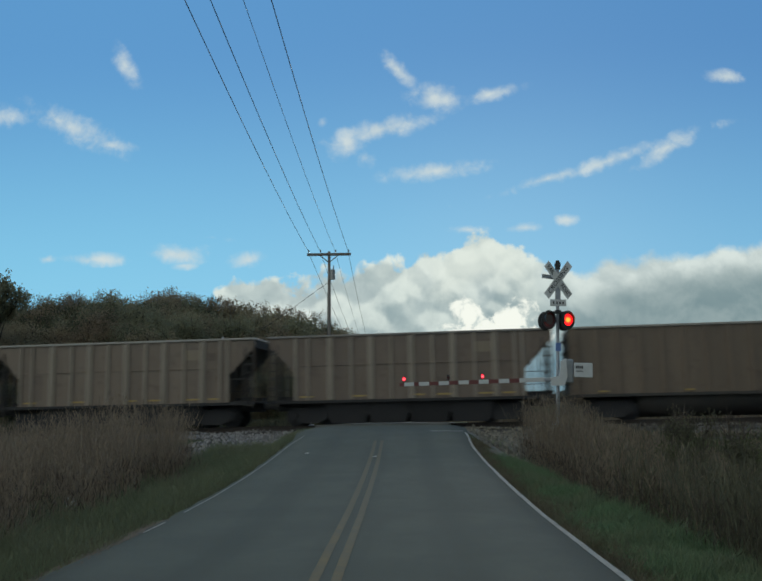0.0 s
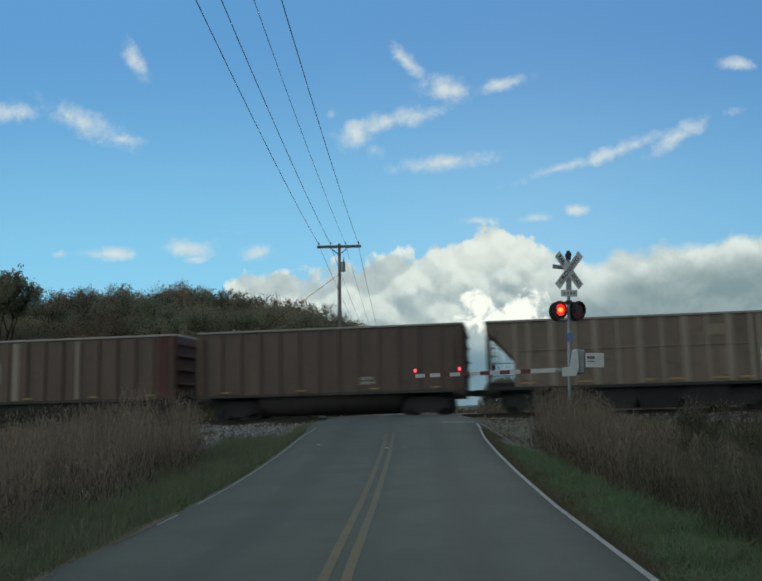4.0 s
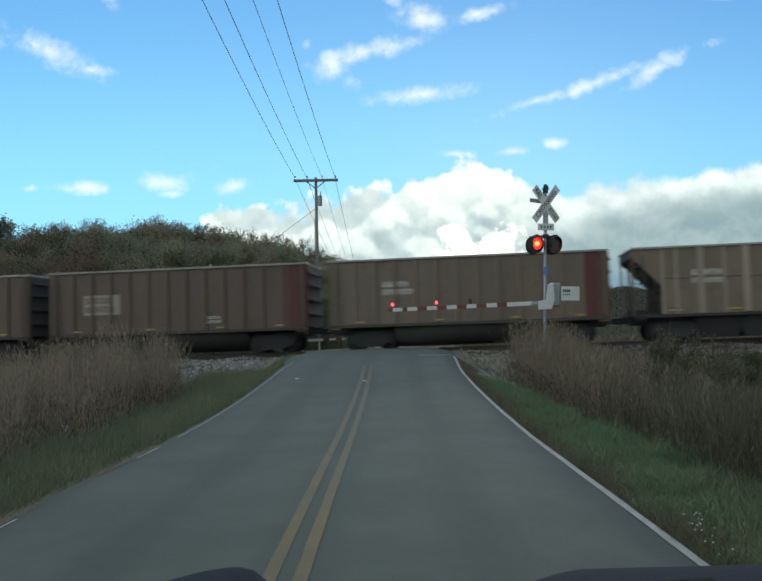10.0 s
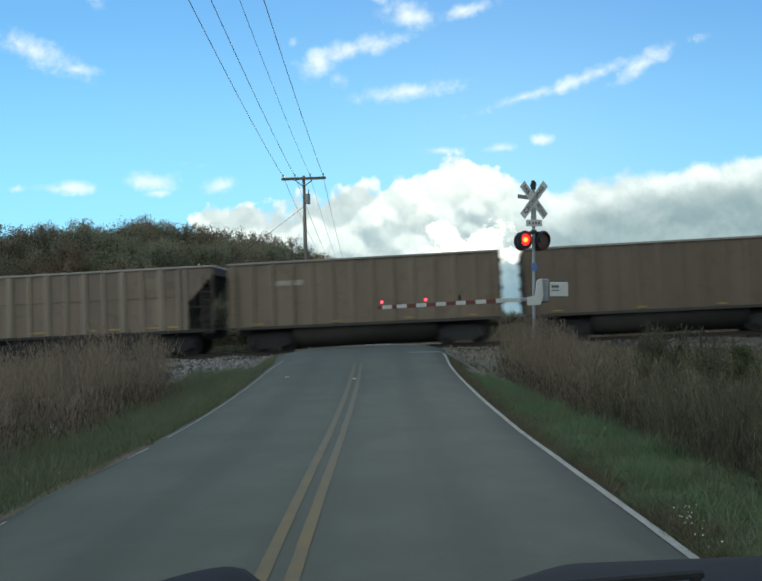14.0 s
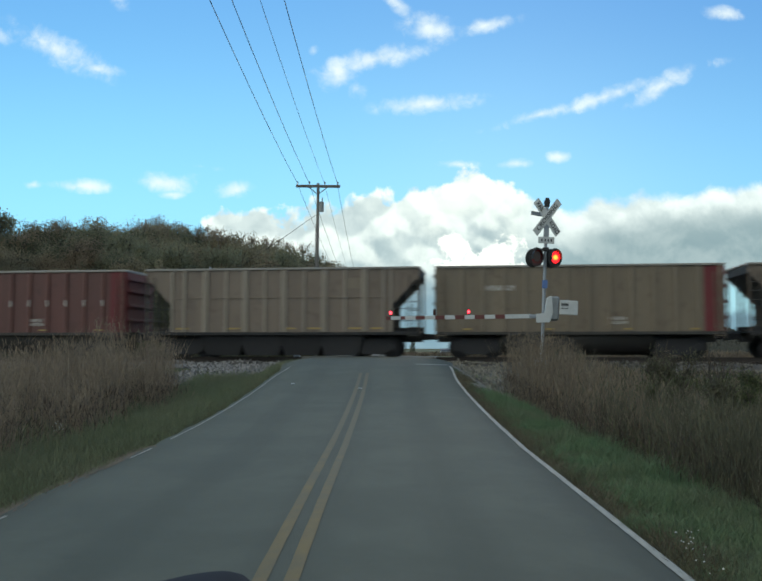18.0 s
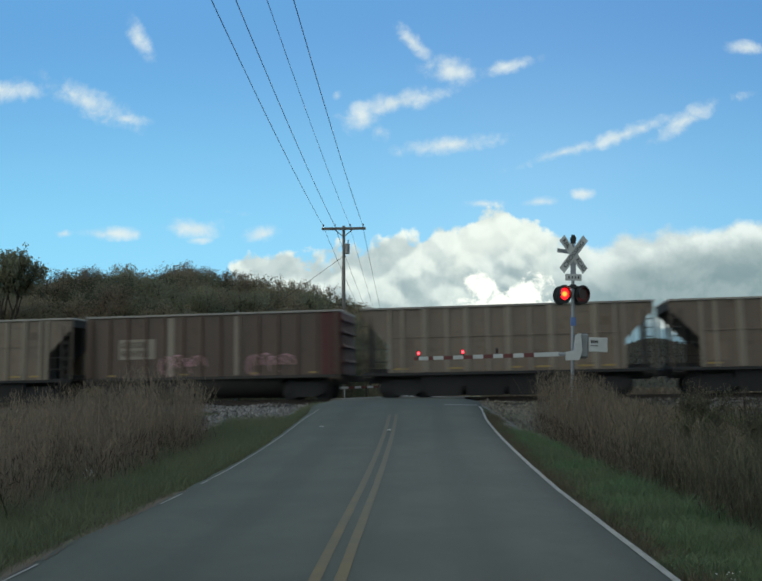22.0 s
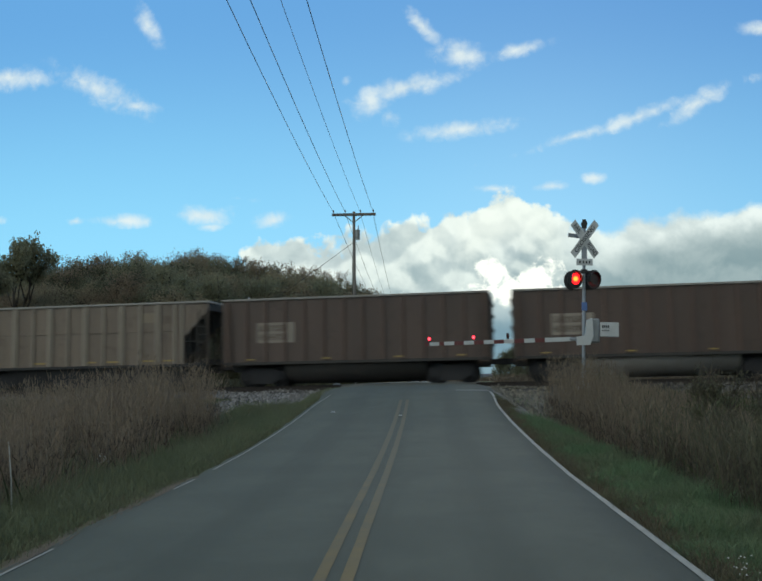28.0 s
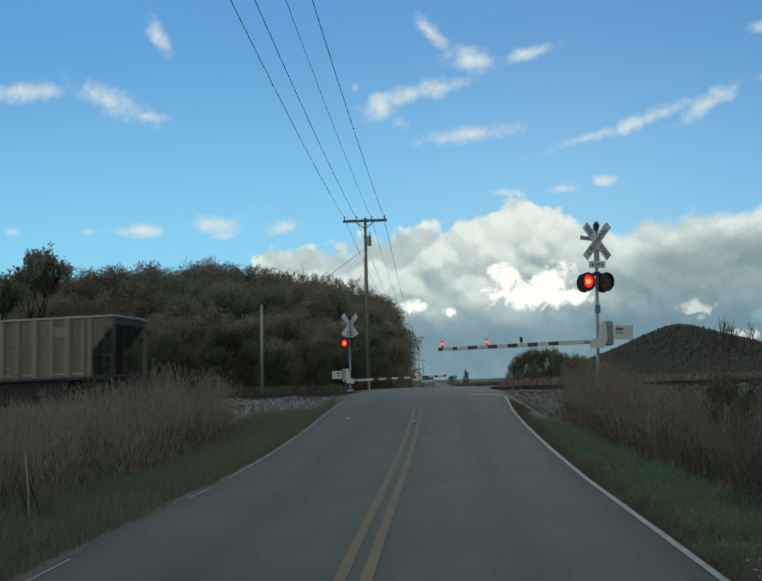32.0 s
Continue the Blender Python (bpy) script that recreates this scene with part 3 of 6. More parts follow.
def prism(bm, outline, a, b, axis="y"):
    """An outline of (x, z) pushed from a to b along y, or of (y, z) along x."""
    def put(p, t):
        return (p[0], t, p[1]) if axis == "y" else (t, p[0], p[1])
    front = [bm.verts.new(put(p, a)) for p in outline]
    back = [bm.verts.new(put(p, b)) for p in outline]
    bm.faces.new(front), bm.faces.new(back[::-1])
    for i in range(len(front)):
        j = (i + 1) % len(front)
        bm.faces.new((front[i], back[i], back[j], front[j]))
    bmesh.ops.recalc_face_normals(bm, faces=bm.faces)
    return bm


def fresh():
    return bmesh.new()


def raw_mesh(name, verts, faces, smooth=False):
    data = bpy.data.meshes.new(name)
    data.from_pydata(np.asarray(verts).tolist(), [], faces if isinstance(faces, list) else faces.tolist())
    if smooth:
        data.polygons.foreach_set("use_smooth", [True] * len(data.polygons))
    data.update()
    return data


def ease(a, b, v):
    t = np.clip((np.asarray(v, float) - a) / (b - a), 0, 1)
    return t * t * (3 - 2 * t)


# ---------------------------------------------------------------- lie of the land
ROAD_L, ROAD_R, ROAD_MID = -2.53, 1.55, -0.50
ROAD_Y = (-60, 0, 5, 9.4, 11.5, 13.6, 15.7, 17.8, 19.6, 21.5, 23.5, 26, 34, 43, 60, 90, 200, 900)
ROAD_Z = (0.0, 0.02, 0.10, 0.15, 0.21, 0.29, 0.39, 0.52, 0.66, 0.78, 0.85, 0.88, 0.88, 0.86, 0.52, 0.20, 0.16, -0.6)
# the track: its line, its grade, the level of the rails
TRACK_Y, TRACK_K, TRACK_G, RAIL_Z, HALF = 33.89, -0.119, 0.0051, 0.88, 1.55
TRACK_A = math.atan(TRACK_K)
MID_Y = TRACK_Y + HALF / math.cos(TRACK_A)


def road_z(y):
    return np.interp(y, ROAD_Y, ROAD_Z)


# wood tops as slopes from the eye, fitted to the camera's view
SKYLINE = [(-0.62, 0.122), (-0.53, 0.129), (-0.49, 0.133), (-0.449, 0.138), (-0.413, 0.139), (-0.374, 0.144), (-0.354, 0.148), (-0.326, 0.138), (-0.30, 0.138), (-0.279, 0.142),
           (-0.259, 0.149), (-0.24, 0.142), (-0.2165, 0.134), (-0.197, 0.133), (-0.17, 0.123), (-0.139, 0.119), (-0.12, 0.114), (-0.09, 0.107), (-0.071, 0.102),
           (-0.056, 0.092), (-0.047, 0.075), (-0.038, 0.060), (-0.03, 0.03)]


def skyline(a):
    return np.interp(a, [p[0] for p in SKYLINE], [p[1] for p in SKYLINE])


def land(x, y):
    """Height of the open ground."""
    x, y = np.asarray(x, float), np.asarray(y, float)
    base = 0.02 + 0.55 * ease(22, 31, y) + 0.12 * ease(38, 44, y)
    base = base - 0.9 * ease(60, 120, y) * ease(-20, 0, x)
    ditch = -0.42 * ease(2.3, 3.6, x) * (1 - ease(5.0, 8.0, x)) * (1 - ease(17, 24, y))
    ditch = ditch - 0.12 * ease(-3.2, -4.4, x) * (1 - ease(17, 24, y))
    bank = np.maximum(ease(-4.0, -2.6, x) * (1 - ease(1.6, 3.2, x)), 0)
    z = base + ditch
    z = z * (1 - bank) + (road_z(y) - 0.06) * bank
    far = np.abs(y - (MID_Y + TRACK_K * x)) * math.cos(TRACK_A)
    z = z * ease(2.2, 5.5, far) + np.where(far < 5.5, 0.42, 0) * (1 - ease(2.2, 5.5, far))
    # the hill is raised to meet that skyline as the camera sees it
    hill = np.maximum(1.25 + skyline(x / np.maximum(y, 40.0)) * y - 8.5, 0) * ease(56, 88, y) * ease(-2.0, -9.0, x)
    return z + np.where(x < 0, hill * (1 - ease(110, 260, y)), 0)


def grid_sheet(name, xs, ys, height, material, label, drop=0.0):
    xs, ys = np.asarray(xs, float), np.asarray(ys, float)
    gx, gy = np.meshgrid(xs, ys)
    gz = height(gx, gy)
    verts = np.stack([gx, gy, gz], -1).reshape(-1, 3)
    n, k = len(xs), len(ys)
    i = (np.arange(k - 1)[:, None] * n + np.arange(n - 1)[None]).reshape(-1)
    faces = np.stack([i, i + 1, i + n + 1, i + n], -1)
    ob = link_mesh(name, raw_mesh(name, verts, faces, True), material, None, label)
    return tagged(ob, kind="structure")


def spread(*runs):
    out = []
    for a, b, step in runs:
        out += list(np.arange(a, b, step))
    return out


def near_left(y):
    """The road is a hand wider on its left side where it comes near."""
    return 0.05 * (1 - float(ease(8, 12.5, y)))


def road_sides(y):
    wide = 0.25 * float(ease(20, 24, y))
    return ROAD_L - 0.03 - wide - near_left(y), ROAD_R + 0.018 + wide


def ground_and_road():
    xs = spread((-2500, -300, 200), (-300, -60, 20), (-60, -12, 2), (-12, 8, 0.3), (8, 60, 2), (60, 300, 20), (300, 2600, 200))
    ys = spread((-400, -40, 30), (-40, 0, 4), (0, 46, 0.4), (46, 130, 2.5), (130, 320, 12), (320, 4200, 150))
    grid_sheet("ground", xs, ys, land, M["ground"], "rough grassy ground beside the road and the track")
    # road slab, crowned a little, with broken edges
    ys = spread((-40, 0, 2), (0, 46, 0.5), (46, 330, 4))
    rnd = np.random.RandomState(4)
    wob_l, wob_r = 0.018 * rnd.randn(len(ys)), 0.004 * rnd.randn(len(ys))
    verts, faces = [], []
    across = np.linspace(0, 1, 9)
    for j, y in enumerate(ys):
        x0, x1 = road_sides(y)
        verts.append((x0 + wob_l[j] - 0.03, y, float(road_z(y)) - 0.10))
        for a in across:
            x = x0 + (x1 - x0) * a + (wob_l[j] if a == 0 else wob_r[j] if a == 1 else 0)
            verts.append((x, y, float(road_z(y)) + 0.03 * (1 - (2 * a - 1) ** 2)))
        verts.append((x1 + wob_r[j] + 0.03, y, float(road_z(y)) - 0.10))
    n = len(across) + 2
    for j in range(len(ys) - 1):
        for i in range(n - 1):
            faces.append((j * n + i, j * n + i + 1, (j + 1) * n + i + 1, (j + 1) * n + i))
    tagged(link_mesh("road", raw_mesh("road", verts, faces, True), M["asphalt"], None, "grey worn asphalt road climbing to the crossing"), kind="structure")


def road_crown(x, y):
    x0, x1 = road_sides(y)
    a = (x - x0) / (x1 - x0)
    n = min(max(a, 0), 1) * 8
    i = min(int(n), 7)
    lift = [0.03 * (1 - (2 * k / 8 - 1) ** 2) for k in (i, i + 1)]
    return float(road_z(y)) + lift[0] + (lift[1] - lift[0]) * (n - i)


def stripe(name, mid, width, y0, y1, material, label, seed, gaps=()):
    """A painted line: a thin ribbon along the road with ragged sides."""
    rnd = random.Random(seed)
    ys = list(np.arange(y0, y1, 0.25))
    verts, faces = [], []
    for y in ys:
        w = width / 2
        for side in (-1, 1):
            x = mid(y) + side * w + rnd.uniform(-0.0018, 0.0018)
            verts.append((x, y, road_crown(x, y) + 0.004))
    for j in range(len(ys) - 1):
        if any(a <= ys[j] < b for a, b in gaps):
            continue
        faces.append((2 * j, 2 * j + 1, 2 * j + 3, 2 * j + 2))
    return tagged(link_mesh(name, raw_mesh(name, verts, faces), material, None, label), kind="structure")


def road_paint():
    stripe("edge_line", lambda y: ROAD_R - 0.02 + 0.10 * float(ease(18, 21.5, y)), 0.054, -38, 21.9, M["white_line"], "worn white edge line painted along the road", 1)
    stripe("edge_line", lambda y: ROAD_L + 0.036 - near_left(y) + 0.10 * float(ease(18, 21.5, y)), 0.024, -38, 21.4, M["white_line"], "worn white edge line broken at the grass", 2,
           gaps=((5.75, 8.3), (9.05, 9.9)))
    for side, seed in ((-0.077, 3), (0.077, 4)):
        stripe("centre_line", lambda y, side=side: ROAD_MID + side - 0.034 * (1 - float(ease(5, 17, y))), 0.073, -38, 19.6, M["yellow_line"], "faded yellow centre line worn away near the crossing", seed)
    stripe("stop_line", lambda y: 1.2, 0.85, 22.25, 22.6, M["white_line"], "worn scrap of a white stop line", 5)
    # bare soil washed over the left edge
    rnd = random.Random(8)
    verts, faces = [], []
    ys = list(np.arange(0.6, 9.6, 0.09))
    for y in ys:
        w = 0.05 + 0.14 * max(0, noise.noise(Vector((y * 0.9, 3.1, 0)))) + rnd.uniform(0, 0.05) + 0.03 * noise.noise(Vector((y * 6, 1.1, 0)))
        for x, lift in ((ROAD_L - 0.26, -0.035), (ROAD_L - (0.06 if y < 5.75 else 0.12) + w * (0.2 if y < 5.75 else 1.0), 0.003)):
            verts.append((x, y, road_crown(x, y) + lift))
    for j in range(len(ys) - 1):
        faces.append((2 * j, 2 * j + 1, 2 * j + 3, 2 * j + 2))
    tagged(link_mesh("soil_edge", raw_mesh("soil_edge", verts, faces), M["shoulder"], None, "brown soil washed over the road's edge"), kind="structure")
    # a reflector stuck on the road between the yellow lines, and a pale speck
    for x, y, c in ((ROAD_MID, 16.4, "white_enamel"), (-1.9, 17.3, "white_enamel")):
        bm = fresh()
        block(bm, -0.035, 0.035, -0.05, 0.05, 0, 0.015, 0.006)
        z = road_crown(x, y)
        tagged(part("road_stud", bm, M[c], None, "pale square stud stuck on the asphalt", at=pose(x, y, z + 0.004)), category="road stud", group="road studs")


def track():
    # ballast bed
    def bed(s, w):
        return np.where(np.abs(w) < 2.0, RAIL_Z - 0.24, RAIL_Z - 0.24 - (np.abs(w) - 2.0) * 0.55) + 0.03 * np.sin(s * 2.1 + w * 3)
    ss, ws = np.arange(-120, 121, 1.0), np.array([-3.6, -3.0, -2.4, -2.0, -1.2, 0, 1.2, 2.0, 2.6, 3.4])
    turn = Matrix.Translation((0, MID_Y, 0)) @ Matrix.Rotation(TRACK_A, 4, "Z")
    verts, faces = [], []
    for s in ss:
        for w in ws:
            z = float(bed(s, w)) + TRACK_G * s
            if -4.2 < s < 1.8 + 0.8:
                z = min(z, RAIL_Z - 0.26)
            verts.append(turn @ Vector((s, w, z)))
    n = len(ws)
    for j in range(len(ss) - 1):
        for i in range(n - 1):
            faces.append((j * n + i, (j + 1) * n + i, (j + 1) * n + i + 1, j * n + i + 1))
    tagged(link_mesh("ballast_bed", raw_mesh("ballast_bed", verts, faces, True), M["ballast"], None, "grey crushed stone bed under the track"), kind="structure")
    # loose stones over its near side and on the approach
    rnd = np.random.RandomState(7)
    octa = np.array([(1, 0, 0), (-1, 0, 0), (0, 1, 0), (0, -1, 0), (0, 0, 1), (0, 0, -1)], float)
    tri = np.array([(0, 2, 4), (2, 1, 4), (1, 3, 4), (3, 0, 4), (2, 0, 5), (1, 2, 5), (3, 1, 5), (0, 3, 5)])
    count = 21000
    s = np.where(rnd.rand(count) < 0.75, rnd.uniform(-14, 14, count), rnd.uniform(-40, 40, count))
    w = -1.6 - 5.6 * rnd.rand(count) ** 1.3
    apron = rnd.rand(count) < 0.27
    s = np.where(apron, np.where(rnd.rand(count) < 0.5, rnd.uniform(1.9, 5.0, count), rnd.uniform(-5.8, -3.0, count)), s)
    w = np.where(apron, rnd.uniform(-17.5, -5.5, count), w)
    keep = ~((s > -3.35 - 0.03 * w) & (s < 2.15 - 0.13 * w)) | (w > -1.2)
    keep &= ~((s > -2.95) & (s < 1.95 - 0.125 * w * 0.0))
    s, w = s[keep], w[keep]
    x = s * math.cos(TRACK_A) - w * math.sin(TRACK_A)
    y = MID_Y + s * math.sin(TRACK_A) + w * math.cos(TRACK_A)
    z = np.where(w > -3.5, bed(s, w) + TRACK_G * s, land(x, y)) + 0.02
    z = np.maximum(z, land(x, y))
    size = rnd.uniform(0.03, 0.085, len(s)) * np.where(rnd.rand(len(s)) < 0.05, 1.9, 1.0)
    verts = np.stack([x, y, z], -1)[:, None] + (octa[None] * rnd.uniform(0.55, 1.15, (len(s), 6, 1)) + rnd.uniform(-0.25, 0.25, (len(s), 6, 3))) * size[:, None, None]
    for some, material, words in ((s <= 1.0, "stone", "pale grey crushed stones heaped along the track"), ((s > 1.0) & (s <= 5.0), "stone_tan", "dusty tan stones beside the crossing"), (s > 5.0, "stone_dirty", "dull weathered stones on the track bank")):
        heap = verts[some].reshape(-1, 3)
        faces = (tri[None] + 6 * np.arange(int(some.sum()))[:, None, None]).reshape(-1, 3)
        tagged(link_mesh("ballast_stones", raw_mesh("ballast_stones", heap, faces), M[material], None, words), category="gravel", kind="stuff")
    # gravel aprons beside the crossing
    for x0, x1, y0, label in ((1.70, 4.9, 16.8, "pale gravel apron between the road and the signal"), (-5.6, -2.86, 22.2, "pale gravel apron beside the crossing")):
        gx, gy = np.arange(x0, x1 + 0.01, 0.2), np.arange(y0, 31.6, 0.3)
        def lie(a, b, x0=x0, x1=x1, y0=y0):
            rim = np.minimum(np.minimum(a - x0, x1 - a), (b - y0) * 0.6)
            rough = 0.10 * np.sin(a * 5.1 + b * 2.3) + 0.08 * np.sin(b * 6.7 - a * 3.1)
            return land(a, b) + 0.022 - 0.05 * (1 - ease(0.05, 0.5, rim + rough)) + 0.006 * np.sin(9 * a + 7 * b)
        grid_sheet("gravel_apron", gx, gy, lie, M["gravel"], label)
    # rails, sleepers, crossing planks
    for side in (-1, 1):
        bm = fresh()
        prism(bm, [(-0.07, 0), (0.07, 0), (0.07, 0.02), (0.012, 0.04), (0.012, 0.12), (0.036, 0.135), (0.036, 0.17), (-0.036, 0.17), (-0.036, 0.135), (-0.012, 0.12), (-0.012, 0.04), (-0.07, 0.02)], -120, 120, "x")
        bmesh.ops.transform(bm, matrix=turn @ Matrix.Translation((0, side * 0.755, RAIL_Z - 0.17)) @ Matrix.Rotation(-math.atan(TRACK_G), 4, "Y"), verts=bm.verts)
        tagged(part("rail", bm, M["rail"], None, "brown steel rail across the road"), category="rail", group="rails", kind="structure")
    bm = fresh()
    block(bm, -0.09, 0.09, -1.3, 1.3, -0.18, 0, 0.01)
    data = to_mesh("sleeper", bm)
    holder = thing("sleepers", "dark timber sleepers under the rails", "sleepers", kind="structure")
    for k in range(-70, 71):
        s = k * 0.42
        if -3.4 < s < 2.4:
            continue
        link_mesh("sleeper", data, M["sleeper"], holder, at=turn @ pose(s, 0, RAIL_Z - 0.172 + TRACK_G * s))
    holder = thing("crossing_deck", "grey rubber and timber planks between the rails at road level", "crossing deck", kind="structure")
    for w0, w1 in ((-2.3, -1.56), (-1.54, -0.84), (-0.67, -0.01), (0.01, 0.67), (0.84, 1.54), (1.56, 2.3)):
        for k in range(3):
            bm = fresh()
            block(bm, -3.1 + k * 1.75, -3.1 + k * 1.75 + 1.74, w0, w1, -0.16, 0.0, 0.01)
            part("plank", bm, M["panel"], holder, at=turn @ pose(0, 0, RAIL_Z + 0.022))


ground_and_road()
road_paint()
track()


# ---------------------------------------------------------------- the coal train
PITCH, LONG = 12.01, 11.08          # coupled length and body length of a car, squeezed to fit the view
MESHES = {}


def shared(key, build, smooth=False):
    """A mesh built once for all the cars."""
    if key not in MESHES:
        bm = fresh()
        build(bm)
        MESHES[key] = to_mesh(key, bm, smooth)
    return MESHES[key]


HX = LONG / 2
RIBS_GON = [-5.30 + k * 0.82 for k in range(14)]
RIBS_HOP = [-4.42, -3.92, -3.10, -2.98, -2.20, -1.48, -1.36, -0.62, 0.10, 0.22, 0.98, 1.72, 1.84, 2.60, 3.32, 3.44, 4.12, 4.42]


def b_gon_body(bm):
    # an open box in one piece: outer skin, rim, inner skin, floor
    rings = []
    for x, y, z in ((HX, 1.48, 1.02), (HX, 1.48, 3.56), (HX - 0.06, 1.42, 3.56), (HX - 0.06, 1.42, 1.10)):
        rings.append([bm.verts.new(p) for p in ((-x, -y, z), (x, -y, z), (x, y, z), (-x, y, z))])
    for lower, upper in zip(rings, rings[1:]):
        for i in range(4):
            j = (i + 1) % 4
            bm.faces.new((lower[i], lower[j], upper[j], upper[i]))
    bm.faces.new(rings[0][::-1]), bm.faces.new(rings[3])


def b_coal(bm):
    block(bm, -HX + 0.07, HX - 0.07, -1.415, 1.415, 1.11, 2.6)


def b_top_chord(bm):
    for y0, y1 in ((-1.56, -1.40), (1.40, 1.56)):
        block(bm, -HX - 0.02, HX + 0.02, y0, y1, 3.561, 3.65, 0.015)
    for x0, x1 in ((-HX - 0.02, -HX + 0.10), (HX - 0.10, HX + 0.02)):
        block(bm, x0, x1, -1.398, 1.398, 3.561, 3.65, 0.015)


def b_sill(bm):
    for y0, y1 in ((-1.53, -1.40), (1.40, 1.53)):
        block(bm, -HX, HX, y0, y1, 0.90, 1.018, 0.012)
    block(bm, -HX, HX, -0.18, 0.18, 0.62, 1.018)


def b_rib(bm):
    block(bm, -0.05, 0.05, -1.57, -1.482, 1.03, 3.555, 0.015)


def b_rib_far(bm):
    block(bm, -0.045, 0.045, 1.482, 1.545, 1.03, 3.555, 0.015)


def b_tub(bm):
    pts = [(1.25 * math.cos(a), 0.90 + 0.80 * math.sin(a)) for a in np.linspace(math.pi, 2 * math.pi, 13)]
    prism(bm, pts, -2.95, 2.95, "x")


def b_end_plate(x0, x1):
    def build(bm):
        block(bm, x0, x1, -1.495, -1.4805, 1.03, 3.55, 0.004)
    return build


def b_end_wall(bm):
    block(bm, HX + 0.003, HX + 0.03, -1.46, 1.46, 1.04, 3.54, 0.005)
    for z in (1.5, 2.1, 2.7, 3.2):
        block(bm, HX + 0.03, HX + 0.09, -1.42, 1.42, z, z + 0.12, 0.015)


def b_coupler(bm):
    block(bm, 0, 0.42, -0.09, 0.09, 0.72, 0.95, 0.02)
    block(bm, 0.30, 0.46, -0.16, 0.16, 0.70, 0.97, 0.03)


def b_side_frame(bm):
    prism(bm, [(-0.92, 0.26), (-0.92, 0.60), (-0.50, 0.74), (0.50, 0.74), (0.92, 0.60), (0.92, 0.26), (0.62, 0.24), (0.40, 0.12), (-0.40, 0.12), (-0.62, 0.24)], -0.07, 0.07)
    tube(bm, (-0.66, -0.16, 0.42), (-0.66, 0.10, 0.42), 0.13, n=10)
    tube(bm, (0.66, -0.16, 0.42), (0.66, 0.10, 0.42), 0.13, n=10)


def b_bolster(bm):
    block(bm, -0.2, 0.2, -1.0, 1.0, 0.42, 0.70, 0.03)


def b_wheelset(bm):
    for side in (-1, 1):
        tube(bm, (0, side * 0.70, 0), (0, side * 0.80, 0), 0.42, 0.41, 20)
        tube(bm, (0, side * 0.66, 0), (0, side * 0.70, 0), 0.45, 0.45, 20)
        for k in range(3):
            a = k * 2.094
            tube(bm, (0.24 * math.cos(a), side * 0.79, 0.24 * math.sin(a)), (0.24 * math.cos(a), side * 0.815, 0.24 * math.sin(a)), 0.05, n=6)
    tube(bm, (0, -0.98, 0), (0, 0.98, 0), 0.08, n=10)


def b_ladder(bm):
    for x in (-0.17, 0.17):
        block(bm, x - 0.018, x + 0.018, -1.60, -1.56, 0.75, 3.3)
    for k in range(7):
        block(bm, -0.17, 0.17, -1.59, -1.57, 0.85 + k * 0.34, 0.88 + k * 0.34)


def b_hop_side(bm):
    o = [(-HX, 3.56), (-HX, 3.28), (-4.50, 2.15), (-4.50, 1.02), (4.50, 1.02), (4.50, 2.15), (HX, 3.28), (HX, 3.56)]
    prism(bm, o, -1.48, -1.42)
    prism(bm, o, 1.42, 1.48)


def b_hop_slope(bm):
    # end sheets that slope down to the bottom doors
    prism(bm, [(HX - 0.02, 3.55), (HX - 0.02, 3.26), (3.2, 1.06), (3.05, 1.06), (HX - 0.14, 3.55)], -1.415, 1.415)


def b_hop_floor(bm):
    prism(bm, [(-1.45, 0.98), (1.45, 0.98), (1.45, 1.06), (0.22, 1.06), (0.22, 1.22), (-0.22, 1.22), (-0.22, 1.06), (-1.45, 1.06)], 4.4, HX, "x")


def b_hop_post(bm):
    block(bm, -0.04, 0.04, -1.52, -1.44, 1.03, 3.50, 0.01)


def b_hop_thin(bm):
    block(bm, -0.02, 0.02, -1.46, -1.42, 1.06, 2.75)


def b_hop_rail(bm):
    block(bm, -0.5, 0.5, -1.49, -1.46, 0, 0.025)


def b_hop_end_mesh(bm):
    # posts and ties of the open end, across the car
    for y in (-0.35, 0.35):
        block(bm, -0.03, 0.03, y - 0.035, y + 0.035, 1.06, 3.2)


def b_chord(bm):
    block(bm, -4.5, 4.5, -1.515, -1.482, 2.40, 2.46, 0.008)


def b_chute(bm):
    for y in (-0.72, 0.72):
        v = [bm.verts.new(p) for p in ((-0.95, y - 0.62, 1.0), (0.95, y - 0.62, 1.0), (0.95, y + 0.62, 1.0), (-0.95, y + 0.62, 1.0),
                                       (-0.66, y - 0.42, 0.08), (0.66, y - 0.42, 0.08), (0.66, y + 0.42, 0.08), (-0.66, y + 0.42, 0.20))]
        for f in ((3, 2, 1, 0), (4, 5, 6, 7), (0, 1, 5, 4), (1, 2, 6, 5), (2, 3, 7, 6), (3, 0, 4, 7)):
            bm.faces.new([v[i] for i in f])


def b_patch(w, h, y=-1.486):
    def build(bm):
        block(bm, -w / 2, w / 2, y - 0.008, y + 0.004, -h / 2, h / 2)
    return build


